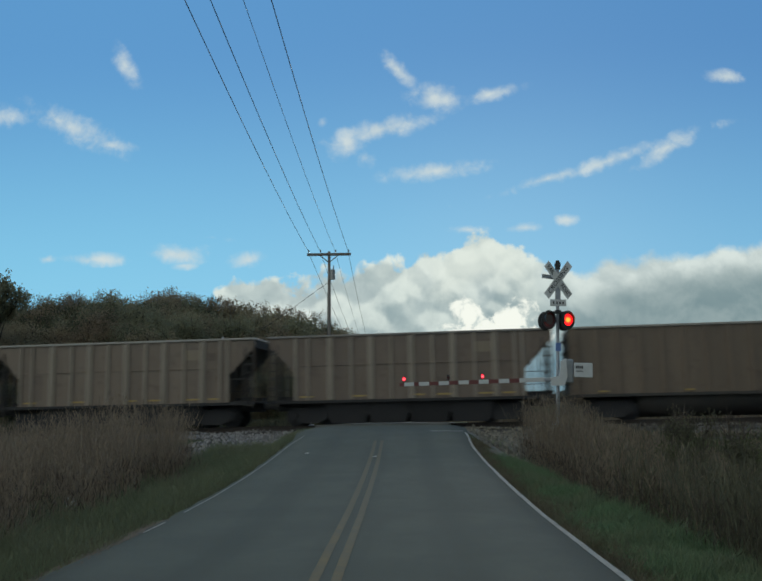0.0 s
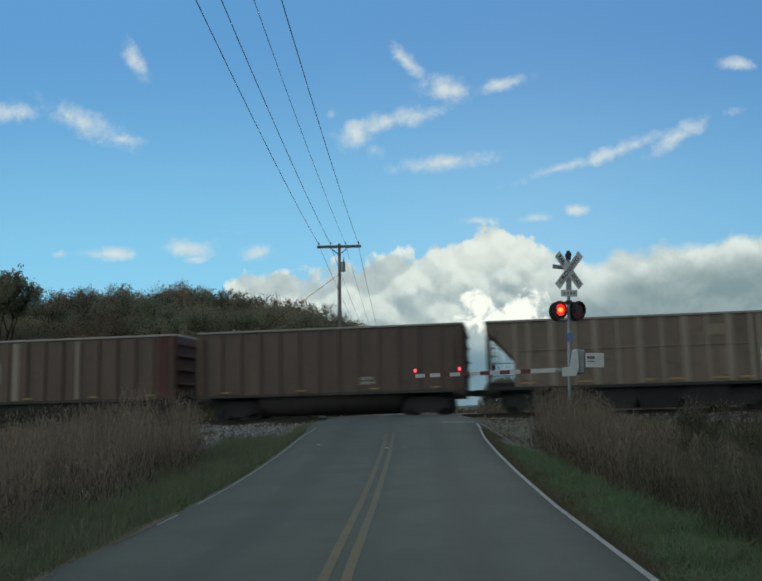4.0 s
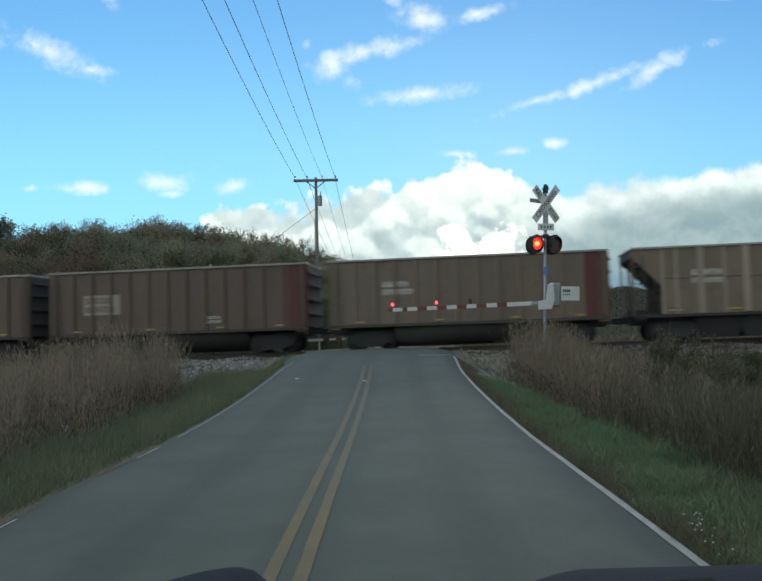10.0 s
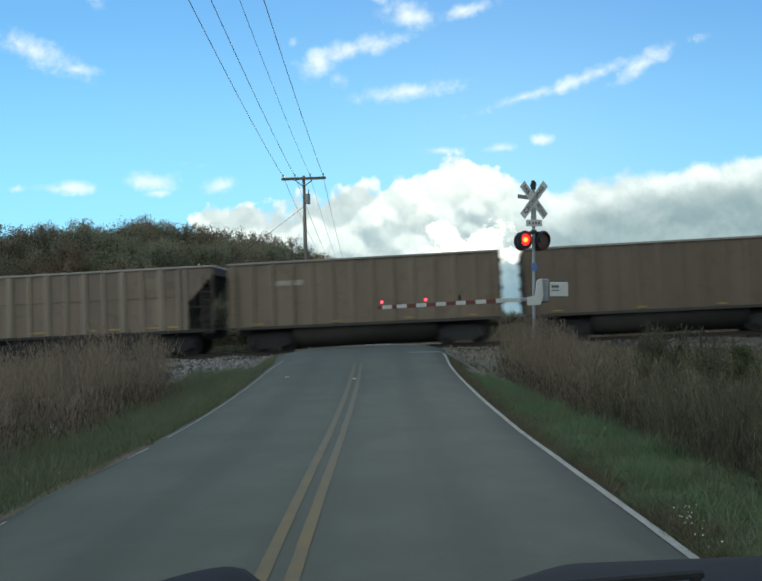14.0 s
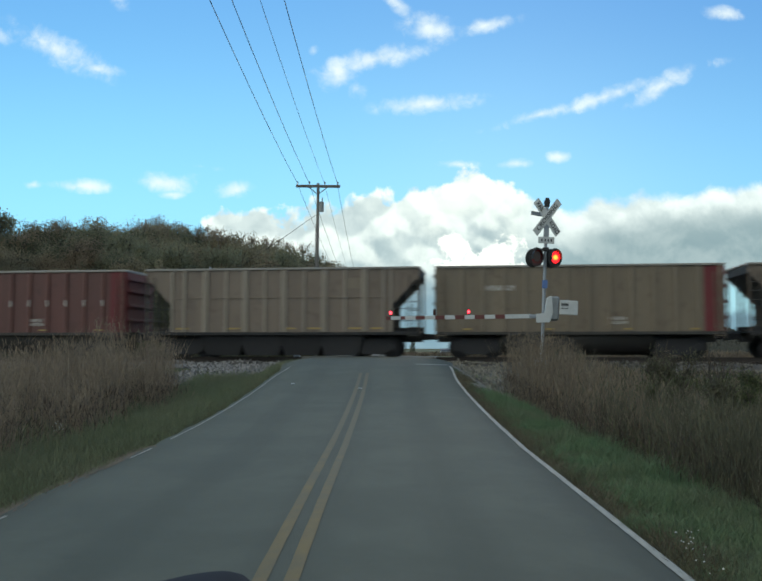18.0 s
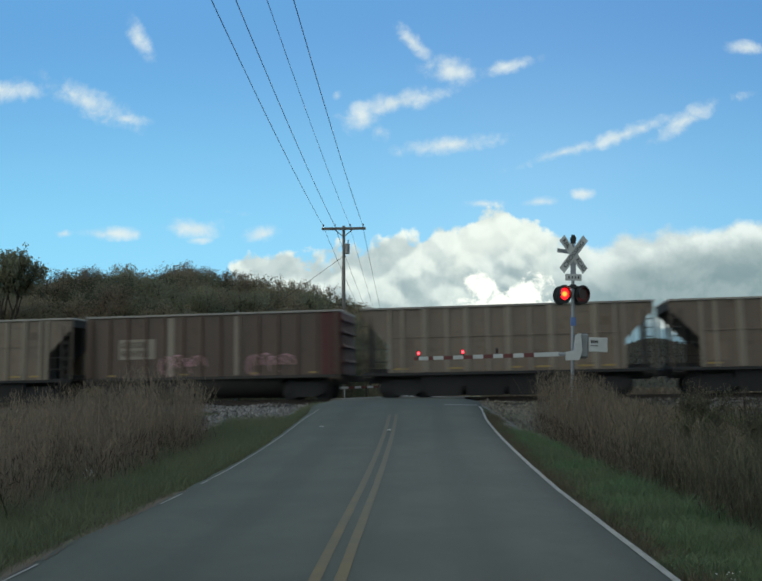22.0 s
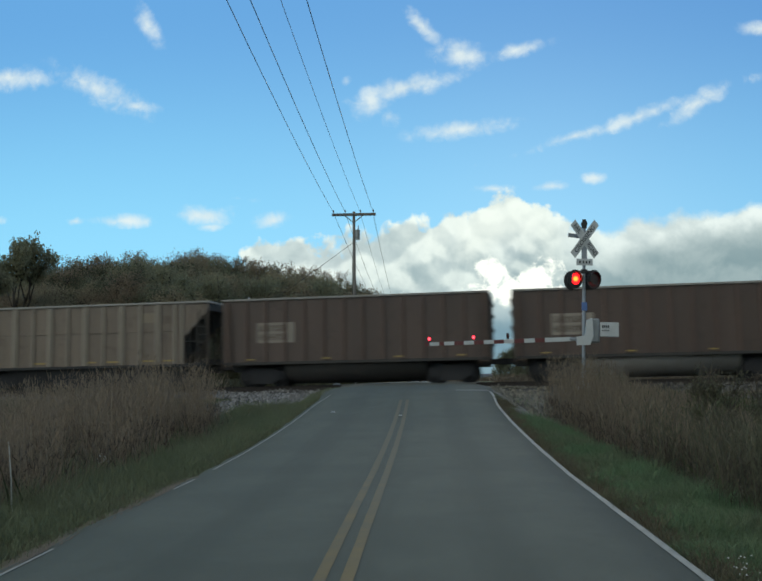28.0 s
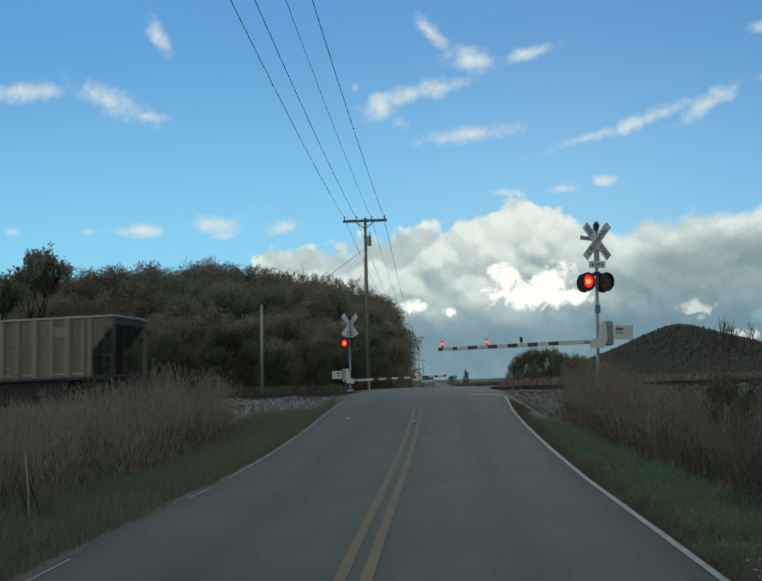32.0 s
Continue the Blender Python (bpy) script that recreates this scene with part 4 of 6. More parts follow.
def b_bars(w, h, rows, seed):
    """Writing too blurred to read: rows of short upright blocks, some of them split."""
    def build(bm):
        rnd = random.Random(seed)
        tall = h / rows
        for r in range(rows):
            z0 = h / 2 - (r + 1) * tall + tall * 0.14
            z1 = z0 + tall * 0.72
            x = -w / 2
            while x < w / 2 - 0.5 * tall:
                k = tall * rnd.uniform(0.42, 0.56)
                t = k * 0.30
                block(bm, x, x + t, -1.494, -1.482, z0, z1)
                block(bm, x + k - t, x + k, -1.494, -1.482, z0, z1)
                mid = rnd.choice((z1 - 0.15 * tall, (z0 + z1) / 2, z0 + 0.15 * tall))
                block(bm, x + t, x + k - t, -1.494, -1.482, mid - 0.07 * tall, mid + 0.07 * tall)
                x += k + tall * rnd.uniform(0.16, 0.24)
    return build


def b_scrawl(seed):
    def build(bm):
        rnd = random.Random(seed)
        for k in range(13):
            x, r = -0.85 + k * 0.14, rnd.uniform(0.14, 0.40)
            pts = [(x + 0.7 * r * math.cos(a), -1.49, r * math.sin(a) * 1.3) for a in np.linspace(0, math.pi * rnd.uniform(0.9, 1.5), 7)]
            for a, b in zip(pts, pts[1:]):
                tube(bm, a, b, 0.020, n=4)
    return build


# kind, side, end colour and width, rib style, lettering (place, style), extra
TRAIN = [
    ("hopper", "hopper_grey", "", 0, ""), ("hopper", "hopper_grey", "", 0, ""), ("hopper", "hopper_grey", "", 0, ""),
    ("gondola", "rust_grey", "dark_red_end", 0.8, ""), ("gondola", "brown", "red_end", 0.75, "low ticks"), ("gondola", "brown", "dark_red_end", 0.8, "block strips"),
    ("gondola", "brown", "", 0, "low"), ("hopper", "hopper_grey", "", 0, ""), ("gondola", "tan", "yellow_end", 1.95, "block low"),
    ("gondola", "rust_grey", "red_end", 0.9, ""), ("gondola", "tan", "dark_red_end", 0.8, "scrawl"), ("gondola", "brown", "", 0, "two low"),
    ("gondola", "brown", "dark_red_end", 0.8, "block low"), ("gondola", "rust_grey", "dark_red_end", 0.9, "two"), ("hopper", "tan", "", 0, "two low"),
    ("gondola", "tan", "white_end", 0.55, "two low"), ("hopper", "hopper_grey", "", 0, ""), ("gondola", "tan", "", 0, "one"),
    ("gondola", "rust_grey", "", 0, ""), ("gondola", "tan", "red_end", 0.8, "low"), ("gondola", "red_brown", "red_end", 0.7, "low ticks"),
    ("hopper", "hopper_grey", "", 0, ""), ("gondola", "tan", "red_end", 0.75, "one low"), ("hopper", "hopper_grey", "", 0, ""),
    ("hopper", "hopper_grey", "", 0, ""), ("gondola", "brown", "dark_red_end", 0.8, "block strips graffiti"), ("hopper", "hopper_grey", "", 0, ""),
    ("hopper", "hopper_grey", "", 0, ""), ("hopper", "hopper_grey", "", 0, ""), ("gondola", "rust_grey", "yellow_end", 1.75, "two"),
    ("gondola", "rust_grey", "", 0, ""), ("hopper", "hopper_grey", "", 0, ""), ("gondola", "brown", "", 0, "block"),
    ("gondola", "brown", "dark_red_end", 0.6, "block pale_tub"), ("gondola", "tan", "red_end", 0.85, "one low"), ("hopper", "hopper_dull", "", 0, ""),
]
WORDS = {"brown": "rusty brown", "red_brown": "dull red-brown", "rust_grey": "rust-stained grey-brown", "tan": "dusty tan-grey", "hopper_grey": "weathered light grey", "hopper_dull": "dull brown-grey",
         "red_end": "red", "dark_red_end": "dark red", "yellow_end": "yellow", "white_end": "white"}


def side_mark(car, i, style):
    words = style.split()
    white = M["stencil"]
    if "block" in words:
        link_mesh("number_panel", shared("patch_number", b_patch(1.6, 0.84, -1.478)), M["post_light"], car, "pale faded panel behind the lettering", pose(-3.25, 0, 2.22))
        link_mesh("lettering", shared("bars_big", b_bars(1.4, 0.72, 2, 3)), M["brown"], car, "two rows of large dark lettering", pose(-3.25, 0, 2.22))
    if "two" in words:
        link_mesh("lettering", shared("bars_two", b_bars(1.2, 0.62, 2, 5)), white, car, "two rows of white lettering", pose(-2.75, 0, 2.45))
    if "one" in words:
        link_mesh("lettering", shared("bars_one", b_bars(1.25, 0.28, 1, 8)), white, car, "one row of white lettering", pose(-2.9, 0, 2.75))
    if "low" in words:
        link_mesh("lettering", shared("bars_low", b_bars(0.7, 0.34, 2, 9)), white, car, "small white data lettering", pose(1.55, 0, 1.45))
    if "ticks" in words:
        for x in RIBS_GON[1:13]:
            link_mesh("paint_tick", shared("patch_tick", b_patch(0.07, 0.26, -1.574)), white, car, "small white paint tick on the rib", pose(x, 0, 2.25))
    if "strips" in words:
        for x in (-1.75, 1.2):
            link_mesh("ladder_strip", shared("patch_strip", b_patch(0.30, 2.45)), M["post_light"], car, "pale upright seam plate", pose(x, 0, 2.28))
    if "graffiti" in words:
        for x in (-1.2, 2.6):
            link_mesh("graffiti", shared("scrawl", b_scrawl(5)), M["graffiti"], car, "pink and white spray-painted scrawl", pose(x, 0, 1.45))
    if "scrawl" in words:
        link_mesh("graffiti", shared("scrawl_b", b_scrawl(9)), M["stencil"], car, "thin white spray-painted scrawl", pose(2.6, 0, 1.7))


def add_trucks(car):
    for x in (-3.95, 3.95):
        truck = new("truck")
        truck.parent, truck.location = car, (x, 0, 0)
        for y in (-1.02, 1.02):
            link_mesh("side_frame", shared("side_frame", b_side_frame), M["truck_iron"], truck, at=pose(0, y, 0))
        link_mesh("bolster", shared("bolster", b_bolster), M["truck_iron"], truck)
        for dx in (-0.66, 0.66):
            w = link_mesh("wheelset", shared("wheelset", b_wheelset), M["truck_iron"], truck)
            w.matrix_parent_inverse = Matrix.Translation((dx, 0, 0.42))
            WHEELS.append(w)
    for s in (-1, 1):
        link_mesh("coupler", shared("coupler", b_coupler), M["truck_iron"], car, at=pose(s * HX, 0, 0, 0, 0, 0 if s > 0 else 180))


WHEELS, CARS = [], []


def coal_car(i, kind, side, end, width, style):
    side_words = WORDS[side]
    if kind == "gondola":
        label = side_words + " ribbed coal gondola" + (" with " + WORDS[end] + " end panel" if end else " on the track")
        if "graffiti" in style:
            label = side_words + " coal gondola with sprayed graffiti"
    else:
        label = side_words + " ribbed coal hopper with open ends"
    car = thing("coal_" + kind, label, "freight car", "cars of the coal train")
    if kind == "gondola":
        link_mesh("body", shared("gon_body", b_gon_body), M[side], car)
        link_mesh("coal_load", shared("coal", b_coal), M["black_paint"], car, "black load low in the tub")
        for x in RIBS_GON:
            link_mesh("rib", shared("rib", b_rib), M[side + "_rib"], car, at=pose(x, 0, 0))
            link_mesh("rib", shared("rib_far", b_rib_far), M[side + "_rib"], car, at=pose(x, 0, 0))
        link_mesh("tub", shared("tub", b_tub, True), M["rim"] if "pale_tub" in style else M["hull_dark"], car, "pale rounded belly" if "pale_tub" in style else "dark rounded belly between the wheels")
        if end:
            link_mesh("end_panel", shared("end_%g" % width, b_end_plate(HX - width, HX)), M[end], car, WORDS[end] + " painted end panel")
    else:
        link_mesh("body", shared("hop_side", b_hop_side), M[side], car)
        # sheets, frames and rails of the open ends carry shade as colour
        for turn in (0, 180):
            link_mesh("slope_sheet", shared("hop_slope", b_hop_slope), M["hull_dark"], car, "sloping end sheet with its shade in the colour", pose(0, 0, 0, 0, 0, turn))
            link_mesh("end_floor", shared("hop_floor", b_hop_floor), M["truck_iron"], car, at=pose(0, 0, 0, 0, 0, turn))
        link_mesh("coal_load", shared("hop_coal", lambda bm: block(bm, -3.6, 3.6, -1.41, 1.41, 1.12, 2.4)), M["black_paint"], car, "black load low in the tub")
        for x in RIBS_HOP:
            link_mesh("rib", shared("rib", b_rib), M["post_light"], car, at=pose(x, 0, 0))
        link_mesh("chord", shared("chord", b_chord), M[side], car)
        for x in (-HX + 0.05, HX - 0.05):
            link_mesh("end_post", shared("hop_post", b_hop_post), M[side], car, at=pose(x, 0, 0))
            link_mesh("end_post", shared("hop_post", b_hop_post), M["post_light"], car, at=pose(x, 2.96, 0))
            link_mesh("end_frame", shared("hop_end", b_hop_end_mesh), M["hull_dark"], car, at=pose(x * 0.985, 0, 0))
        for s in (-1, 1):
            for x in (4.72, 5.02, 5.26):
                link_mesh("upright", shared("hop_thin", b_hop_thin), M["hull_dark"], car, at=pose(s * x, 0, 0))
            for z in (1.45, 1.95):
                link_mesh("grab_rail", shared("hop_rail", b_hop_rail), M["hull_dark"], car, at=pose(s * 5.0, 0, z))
        # chutes hung low and a dark block added to shut out light underneath
        for x in (-2.4, -0.8, 0.8, 2.4):
            link_mesh("chute", shared("chute", b_chute), M["truck_iron"], car, at=pose(x, 0, 0))
        link_mesh("brake_gear", shared("brake_gear", lambda bm: block(bm, -2.9, 2.9, -0.16, 0.16, 0.10, 0.99, 0.02)), M["truck_iron"], car)
        for x in (-4.0, -1.9, 0.35, 1.4, 3.0, 3.9):
            link_mesh("reflector_strip", shared("patch_refl", b_patch(0.55, 0.07, -1.49)), M["reflector"], car, "yellow reflective strip", pose(x, 0, 1.17))
        link_mesh("placard", shared("patch_placard", b_patch(0.6, 0.42)), M["tan_rib"], car, "faded data placard", pose(2.95, 0, 3.0))
        link_mesh("placard_stain", shared("patch_stain", b_patch(0.36, 0.34)), M["rust_grey"], car, "rusty square plate", pose(3.78, 0, 2.9))
        for x in (-3.85, 3.4):
            link_mesh("door_plate", shared("patch_door", b_patch(0.75, 1.05)), M[side], car, "flat plate below the chord", pose(x, 0, 1.8))
    if kind == "gondola":
        for turn in (0, 180):
            # end walls without end paint are coloured dark for their shade
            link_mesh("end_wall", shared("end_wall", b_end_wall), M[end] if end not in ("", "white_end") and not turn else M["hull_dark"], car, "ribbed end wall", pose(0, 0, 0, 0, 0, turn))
        for x in (-4.3, -1.1, 1.9, 4.4):
            link_mesh("reflector_strip", shared("patch_refl_low", b_patch(0.34, 0.06, -1.576)), M["reflector"], car, "small yellow reflective strip", pose(x, 0, 1.12))
    link_mesh("top_chord", shared("top_chord", b_top_chord), M["rim"], car, "pale top rail along the car")
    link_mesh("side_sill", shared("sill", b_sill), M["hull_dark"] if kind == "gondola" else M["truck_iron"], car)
    for x in (-HX + 0.22, HX - 0.22):
        link_mesh("ladder", shared("ladder", b_ladder), M[side] if kind == "gondola" else M["hull_dark"], car, at=pose(x, 0, 0))
    side_mark(car, i, style)
    if kind == "hopper" and side != "hopper_dull":
        # a hopper's tub is a little longer than a gondola's and sits towards its trailing end
        for piece in car.children:
            piece.matrix_basis = pose(0.12, 0, 0) @ Matrix.Diagonal((1.033, 1, 1, 1)) @ piece.matrix_basis
    add_trucks(car)
    CARS.append((i, car))


for index, spec in enumerate(TRAIN):
    coal_car(index - 1, *spec)


# ---------------------------------------------------------------- crossing signals
def letters(text, size, material, parent, at, label):
    """Raised lettering as a mesh, from the built-in font."""
    curve = bpy.data.curves.new("letters", "FONT")
    curve.body, curve.size, curve.align_x, curve.align_y, curve.extrude = text, size, "CENTER", "CENTER", 0.004
    curve.offset = size * 0.006
    tmp = bpy.data.objects.new("letters_tmp", curve)
    scene.collection.objects.link(tmp)
    data = bpy.data.meshes.new_from_object(tmp.evaluated_get(bpy.context.evaluated_depsgraph_get()))
    bpy.data.objects.remove(tmp)
    data.transform(at)
    return link_mesh("lettering", data, material, parent, label)


LENSES = []     # (object, which side of the flash)
SQ = 0.75       # widths across the road are squeezed to fit the camera's narrow picture


def disc(bm, r, y0, y1, n=28, sx=SQ, z=0.0, x=0.0):
    ring = [(x + r * sx * math.cos(a), z + r * math.sin(a)) for a in np.linspace(0, 2 * math.pi, n, endpoint=False)]
    return prism(bm, ring, y0, y1)


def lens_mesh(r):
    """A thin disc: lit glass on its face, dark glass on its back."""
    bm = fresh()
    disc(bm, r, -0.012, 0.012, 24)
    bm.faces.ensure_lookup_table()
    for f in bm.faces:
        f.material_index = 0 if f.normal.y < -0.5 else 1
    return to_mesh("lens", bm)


def flasher(parent, x, z, phase, facing=-1, lit=True):
    """One round signal lamp: black target, housing, visor and the lens."""
    unit = new("signal_lamp")
    unit.parent, unit.location = parent, (x, 0.10 * facing, z)
    unit.rotation_euler = (0, 0, 0 if facing < 0 else math.pi)
    tagged(unit, "black round signal lamp with a visor")
    bm = fresh()
    disc(bm, 0.255, 0.0, 0.015)
    part("target_disc", bm, M["black_paint"], unit)
    bm = fresh()
    ring = np.linspace(radians(-25), radians(205), 16)
    for a, b in zip(ring, ring[1:]):
        p = [(0.175 * SQ * math.cos(t), y, 0.175 * math.sin(t)) for t, y in ((a, 0.0), (b, 0.0), (b, -0.26), (a, -0.26))]
        q = [(0.185 * SQ * math.cos(t), y, 0.185 * math.sin(t)) for t, y in ((a, 0.0), (b, 0.0), (b, -0.26), (a, -0.26))]
        vs = [bm.verts.new(v) for v in p + q]
        for f in ((0, 1, 2, 3), (7, 6, 5, 4), (0, 4, 5, 1), (2, 6, 7, 3)):
            bm.faces.new([vs[i] for i in f])
    bmesh.ops.remove_doubles(bm, verts=bm.verts, dist=0.0005)
    part("visor", bm, M["black_paint"], unit)
    bm = fresh()
    disc(bm, 0.14, 0.015, 0.16)
    part("housing", bm, M["black_paint"], unit)
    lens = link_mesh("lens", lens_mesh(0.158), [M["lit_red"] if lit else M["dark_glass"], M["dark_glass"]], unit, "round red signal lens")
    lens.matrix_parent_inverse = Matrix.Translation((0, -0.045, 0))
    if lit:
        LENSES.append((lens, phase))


def gate_lamp(parent, x, z, phase):
    lamp = new("gate_lamp")
    lamp.parent, lamp.location = parent, (x, 0, z)
    tagged(lamp, "small red lamp on the gate arm")
    bm = fresh()
    block(bm, -0.036, 0.036, 0.014, 0.06, -0.07, 0.08, 0.012)
    block(bm, -0.018, 0.018, -0.008, 0.03, -0.12, -0.06)
    part("housing", bm, M["black_paint"], lamp)
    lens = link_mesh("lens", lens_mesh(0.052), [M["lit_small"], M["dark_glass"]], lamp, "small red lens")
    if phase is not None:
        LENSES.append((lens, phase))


def crossing_signal(name_label, at, arm_dir, arm_long, arm_rise, facing, lean, arm_z, full, low=1.0, buck=1.0):
    """Mast with crossbuck, lamps, gate machine and a striped arm. facing -1 shows its face to the road on the near side."""
    s = thing("crossing_signal", name_label, "railway signal", "crossing signals", at=at @ pose(0, 0, 0, 0, lean, 0))
    bm = fresh()
    tube(bm, (0, 0, 0), (0, 0, 4.35 * low), 0.044, n=14)
    part("mast", bm, M["galvanized"], s, "galvanized steel mast", smooth=False)
    bm = fresh()
    block(bm, -0.16, 0.16, -0.2, 0.2, 0, 0.16, 0.03)
    part("base", bm, M["galvanized"], s)
    bm = fresh()
    disc(bm, 0.10, -0.07, 0.07, 16, z=4.40 * low)
    tube(bm, (0, 0, 4.40 * low - 0.12), (0, 0, 4.40 * low + 0.12), 0.075, 0.05, 12)
    part("bell", bm, M["black_paint"], s, "dark warning bell on the mast top")
    front = -0.075 * -facing
    # crossbuck
    for k, (tilt, words) in enumerate(((47, "RAIL  ROAD"), (-47, "CROSSING"))):
        blade = new("crossbuck_blade")
        blade.parent, blade.matrix_basis = s, Matrix.Translation((0, front + 0.014 * k * facing, 3.98 * low))
        y = facing
        m = Matrix.Diagonal((SQ * buck, 1, buck, 1)) @ Matrix.Rotation(radians(tilt), 4, "Y")
        bm = fresh()
        block(bm, -0.61, 0.61, -0.006, 0.006, -0.115, 0.115)
        bmesh.ops.transform(bm, matrix=m, verts=bm.verts)
        part("board", bm, M["white_enamel"], blade, "white crossbuck board")
        if full:
            if words == "CROSSING":
                letters(words, 0.175, M["ink"], blade, Matrix.Translation((0, -0.011, 0)) @ m @ Matrix.Rotation(radians(90), 4, "X") @ Matrix.Diagonal((1.15, 1.0, 1, 1)), "black letters CROSSING")
            else:
                for word, dx in (("RAIL", -0.38), ("ROAD", 0.38)):
                    letters(word, 0.175, M["ink"], blade, Matrix.Translation((0, -0.011, 0)) @ m @ Matrix.Translation((dx, 0, 0)) @ Matrix.Rotation(radians(90), 4, "X") @ Matrix.Diagonal((0.86, 1.0, 1, 1)), "black letters " + word)
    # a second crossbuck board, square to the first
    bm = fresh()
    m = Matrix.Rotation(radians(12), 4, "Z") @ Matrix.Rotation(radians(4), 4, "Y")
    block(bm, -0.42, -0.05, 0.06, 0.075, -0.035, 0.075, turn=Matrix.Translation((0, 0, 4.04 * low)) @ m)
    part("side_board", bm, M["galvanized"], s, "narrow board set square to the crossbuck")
    # small sign
    bm = fresh()
    block(bm, -0.215, 0.215, -0.006, 0.006, -0.09, 0.09, 0.004)
    plate = part("track_sign", bm, M["white_enamel"], s, "white plate with blurred lettering", pose(0, front, 3.36 * low))
    for x in (-0.12, -0.03, 0.05, 0.13):
        bm = fresh()
        block(bm, x - 0.018, x + 0.018, -0.009, -0.0065, -0.035, 0.035)
        part("lettering_bar", bm, M["ink"], plate)
    bm = fresh()
    block(bm, -0.07, 0.07, -0.02, 0.02, -0.11, 0.26)
    part("bracket", bm, M["galvanized"], s, at=pose(0, front * 0.4, 3.55 * low))
    # lamp arm
    bm = fresh()
    tube(bm, (-0.30, 0, 3.12), (0.30, 0, 3.12), 0.022, n=8)
    tube(bm, (-0.26, 0, 3.12), (-0.26, 0, 2.92), 0.02, n=8)
    tube(bm, (0.26, 0, 3.12), (0.26, 0, 2.92), 0.02, n=8)
    block(bm, -0.08, 0.08, -0.08, 0.08, 3.07, 3.17, 0.01)
    part("lamp_arm", bm, M["black_paint"], s, at=pose(0, 0, 2.9 * (low - 1)))
    for x, phase in ((-0.245, 0), (0.245, 1)):
        flasher(s, x, 2.90 * low, phase, -1, True)
        flasher(s, x - 0.08, 2.88 * low, phase, 1, False)
    bm = fresh()
    block(bm, -0.072, 0.072, -0.012, 0.0, -0.11, 0.11, 0.003)
    part("blue_plate", bm, M["blue_sign"], s, "small blue notice plate", pose(0, -0.062, 2.18 * low))
    # gate machine: a white bent housing, grey body, counterweight board
    d = arm_dir
    bm = fresh()
    prism(bm, [(d * 0.22, arm_z - 0.16), (d * 0.24, arm_z + 0.06), (d * 0.02, arm_z + 0.10), (-d * 0.03, arm_z + 0.50), (-d * 0.16, arm_z + 0.56), (-d * 0.20, arm_z + 0.10), (-d * 0.12, arm_z - 0.14)], -0.30, -0.20)
    part("gate_housing", bm, M["white_enamel"], s, "white bent gate support")
    bm = fresh()
    block(bm, -d * 0.10, -d * 0.38, -0.20, 0.18, arm_z - 0.08, arm_z + 0.56, 0.04)
    part("machine_box", bm, M["can"], s, "grey gate machine box")
    bm = fresh()
    block(bm, -d * 0.38, -d * 0.86, -0.27, -0.22, arm_z + 0.08, arm_z + 0.46, 0.015)
    board = part("counterweight", bm, M["white_enamel"], s, "white counterweight board with blurred lettering")
    for k in range(4):
        for z0, z1 in ((0.31, 0.38), (0.23, 0.255)):
            bm = fresh()
            block(bm, -d * (0.42 + k * 0.05), -d * (0.457 + k * 0.05), -0.276, -0.2715, arm_z + z0, arm_z + z1)
            part("lettering_bar", bm, M["ink"], board)
    bm = fresh()
    tube(bm, (0, -0.25, arm_z - 0.02), (d * 0.40, -0.25, arm_z), 0.03, n=8)
    block(bm, d * 0.24, d * 0.42, -0.27, -0.23, arm_z - 0.05, arm_z + 0.05, 0.01)
    part("pivot", bm, M["galvanized"], s)
    # the arm, in red and white lengths
    arm = new("gate_arm")
    arm.parent, arm.matrix_basis = s, pose(d * 0.36, -0.25, arm_z, 0, -d * arm_rise, 0)
    tagged(arm, "red and white striped gate arm, lowered")
    lengths = (167, 63, 67, 63, 63, 62, 65, 60, 65, 60, 65, 30, 62, 30)
    x = 0.0
    for k, share in enumerate(lengths):
        red = k % 2 == 1
        step = arm_long * share / sum(lengths)
        h = 0.056 - 0.010 * x / arm_long
        bm = fresh()
        block(bm, d * x, d * (x + step - 0.004), -0.015, 0.015, -h, h, 0.004)
        part("red_length" if red else "white_length", bm, M["red_sheet"] if red else M["white_enamel"], arm)
        x += step
    for frac, phase in ((0.967, None), (0.664, 0), (0.43, 1)):
        gate_lamp(arm, d * arm_long * frac, 0.14, phase)
    return s


crossing_signal("galvanized crossing signal with crossbuck, lit red lamp and lowered striped gate", pose(4.135, 22.6, 0.80), -1, 3.84, -3.5, -1, 2.4, 1.30, True)
crossing_signal("crossing signal with crossbuck and lowered striped gate across the track", pose(-4.36, 41.4, 0.72), 1, 4.35, 2.0, 1, 0.8, 0.62, False, 0.84, 1.12)


# ---------------------------------------------------------------- poles and wires
def wire_mesh(points, r, n=5):
    pts = np.array(points)
    ang = np.linspace(0, 2 * math.pi, n, endpoint=False)
    verts, faces = [], []
    for p in pts:
        for a in ang:
            verts.append((p[0] + r * math.cos(a), p[1], p[2] + r * math.sin(a)))
    for j in range(len(pts) - 1):
        for i in range(n):
            faces.append((j * n + i, j * n + (i + 1) % n, (j + 1) * n + (i + 1) % n, (j + 1) * n + i))
    return raw_mesh("wire", verts, faces, True)


def sagging(a, b, sag, n=24):
    return [tuple(a[k] + (b[k] - a[k]) * t - (4 * sag * t * (1 - t) if k == 2 else 0) for k in range(3)) for t in np.linspace(0, 1, n)]


ARM_X = (-1.10, -0.46, 0.36, 1.06)


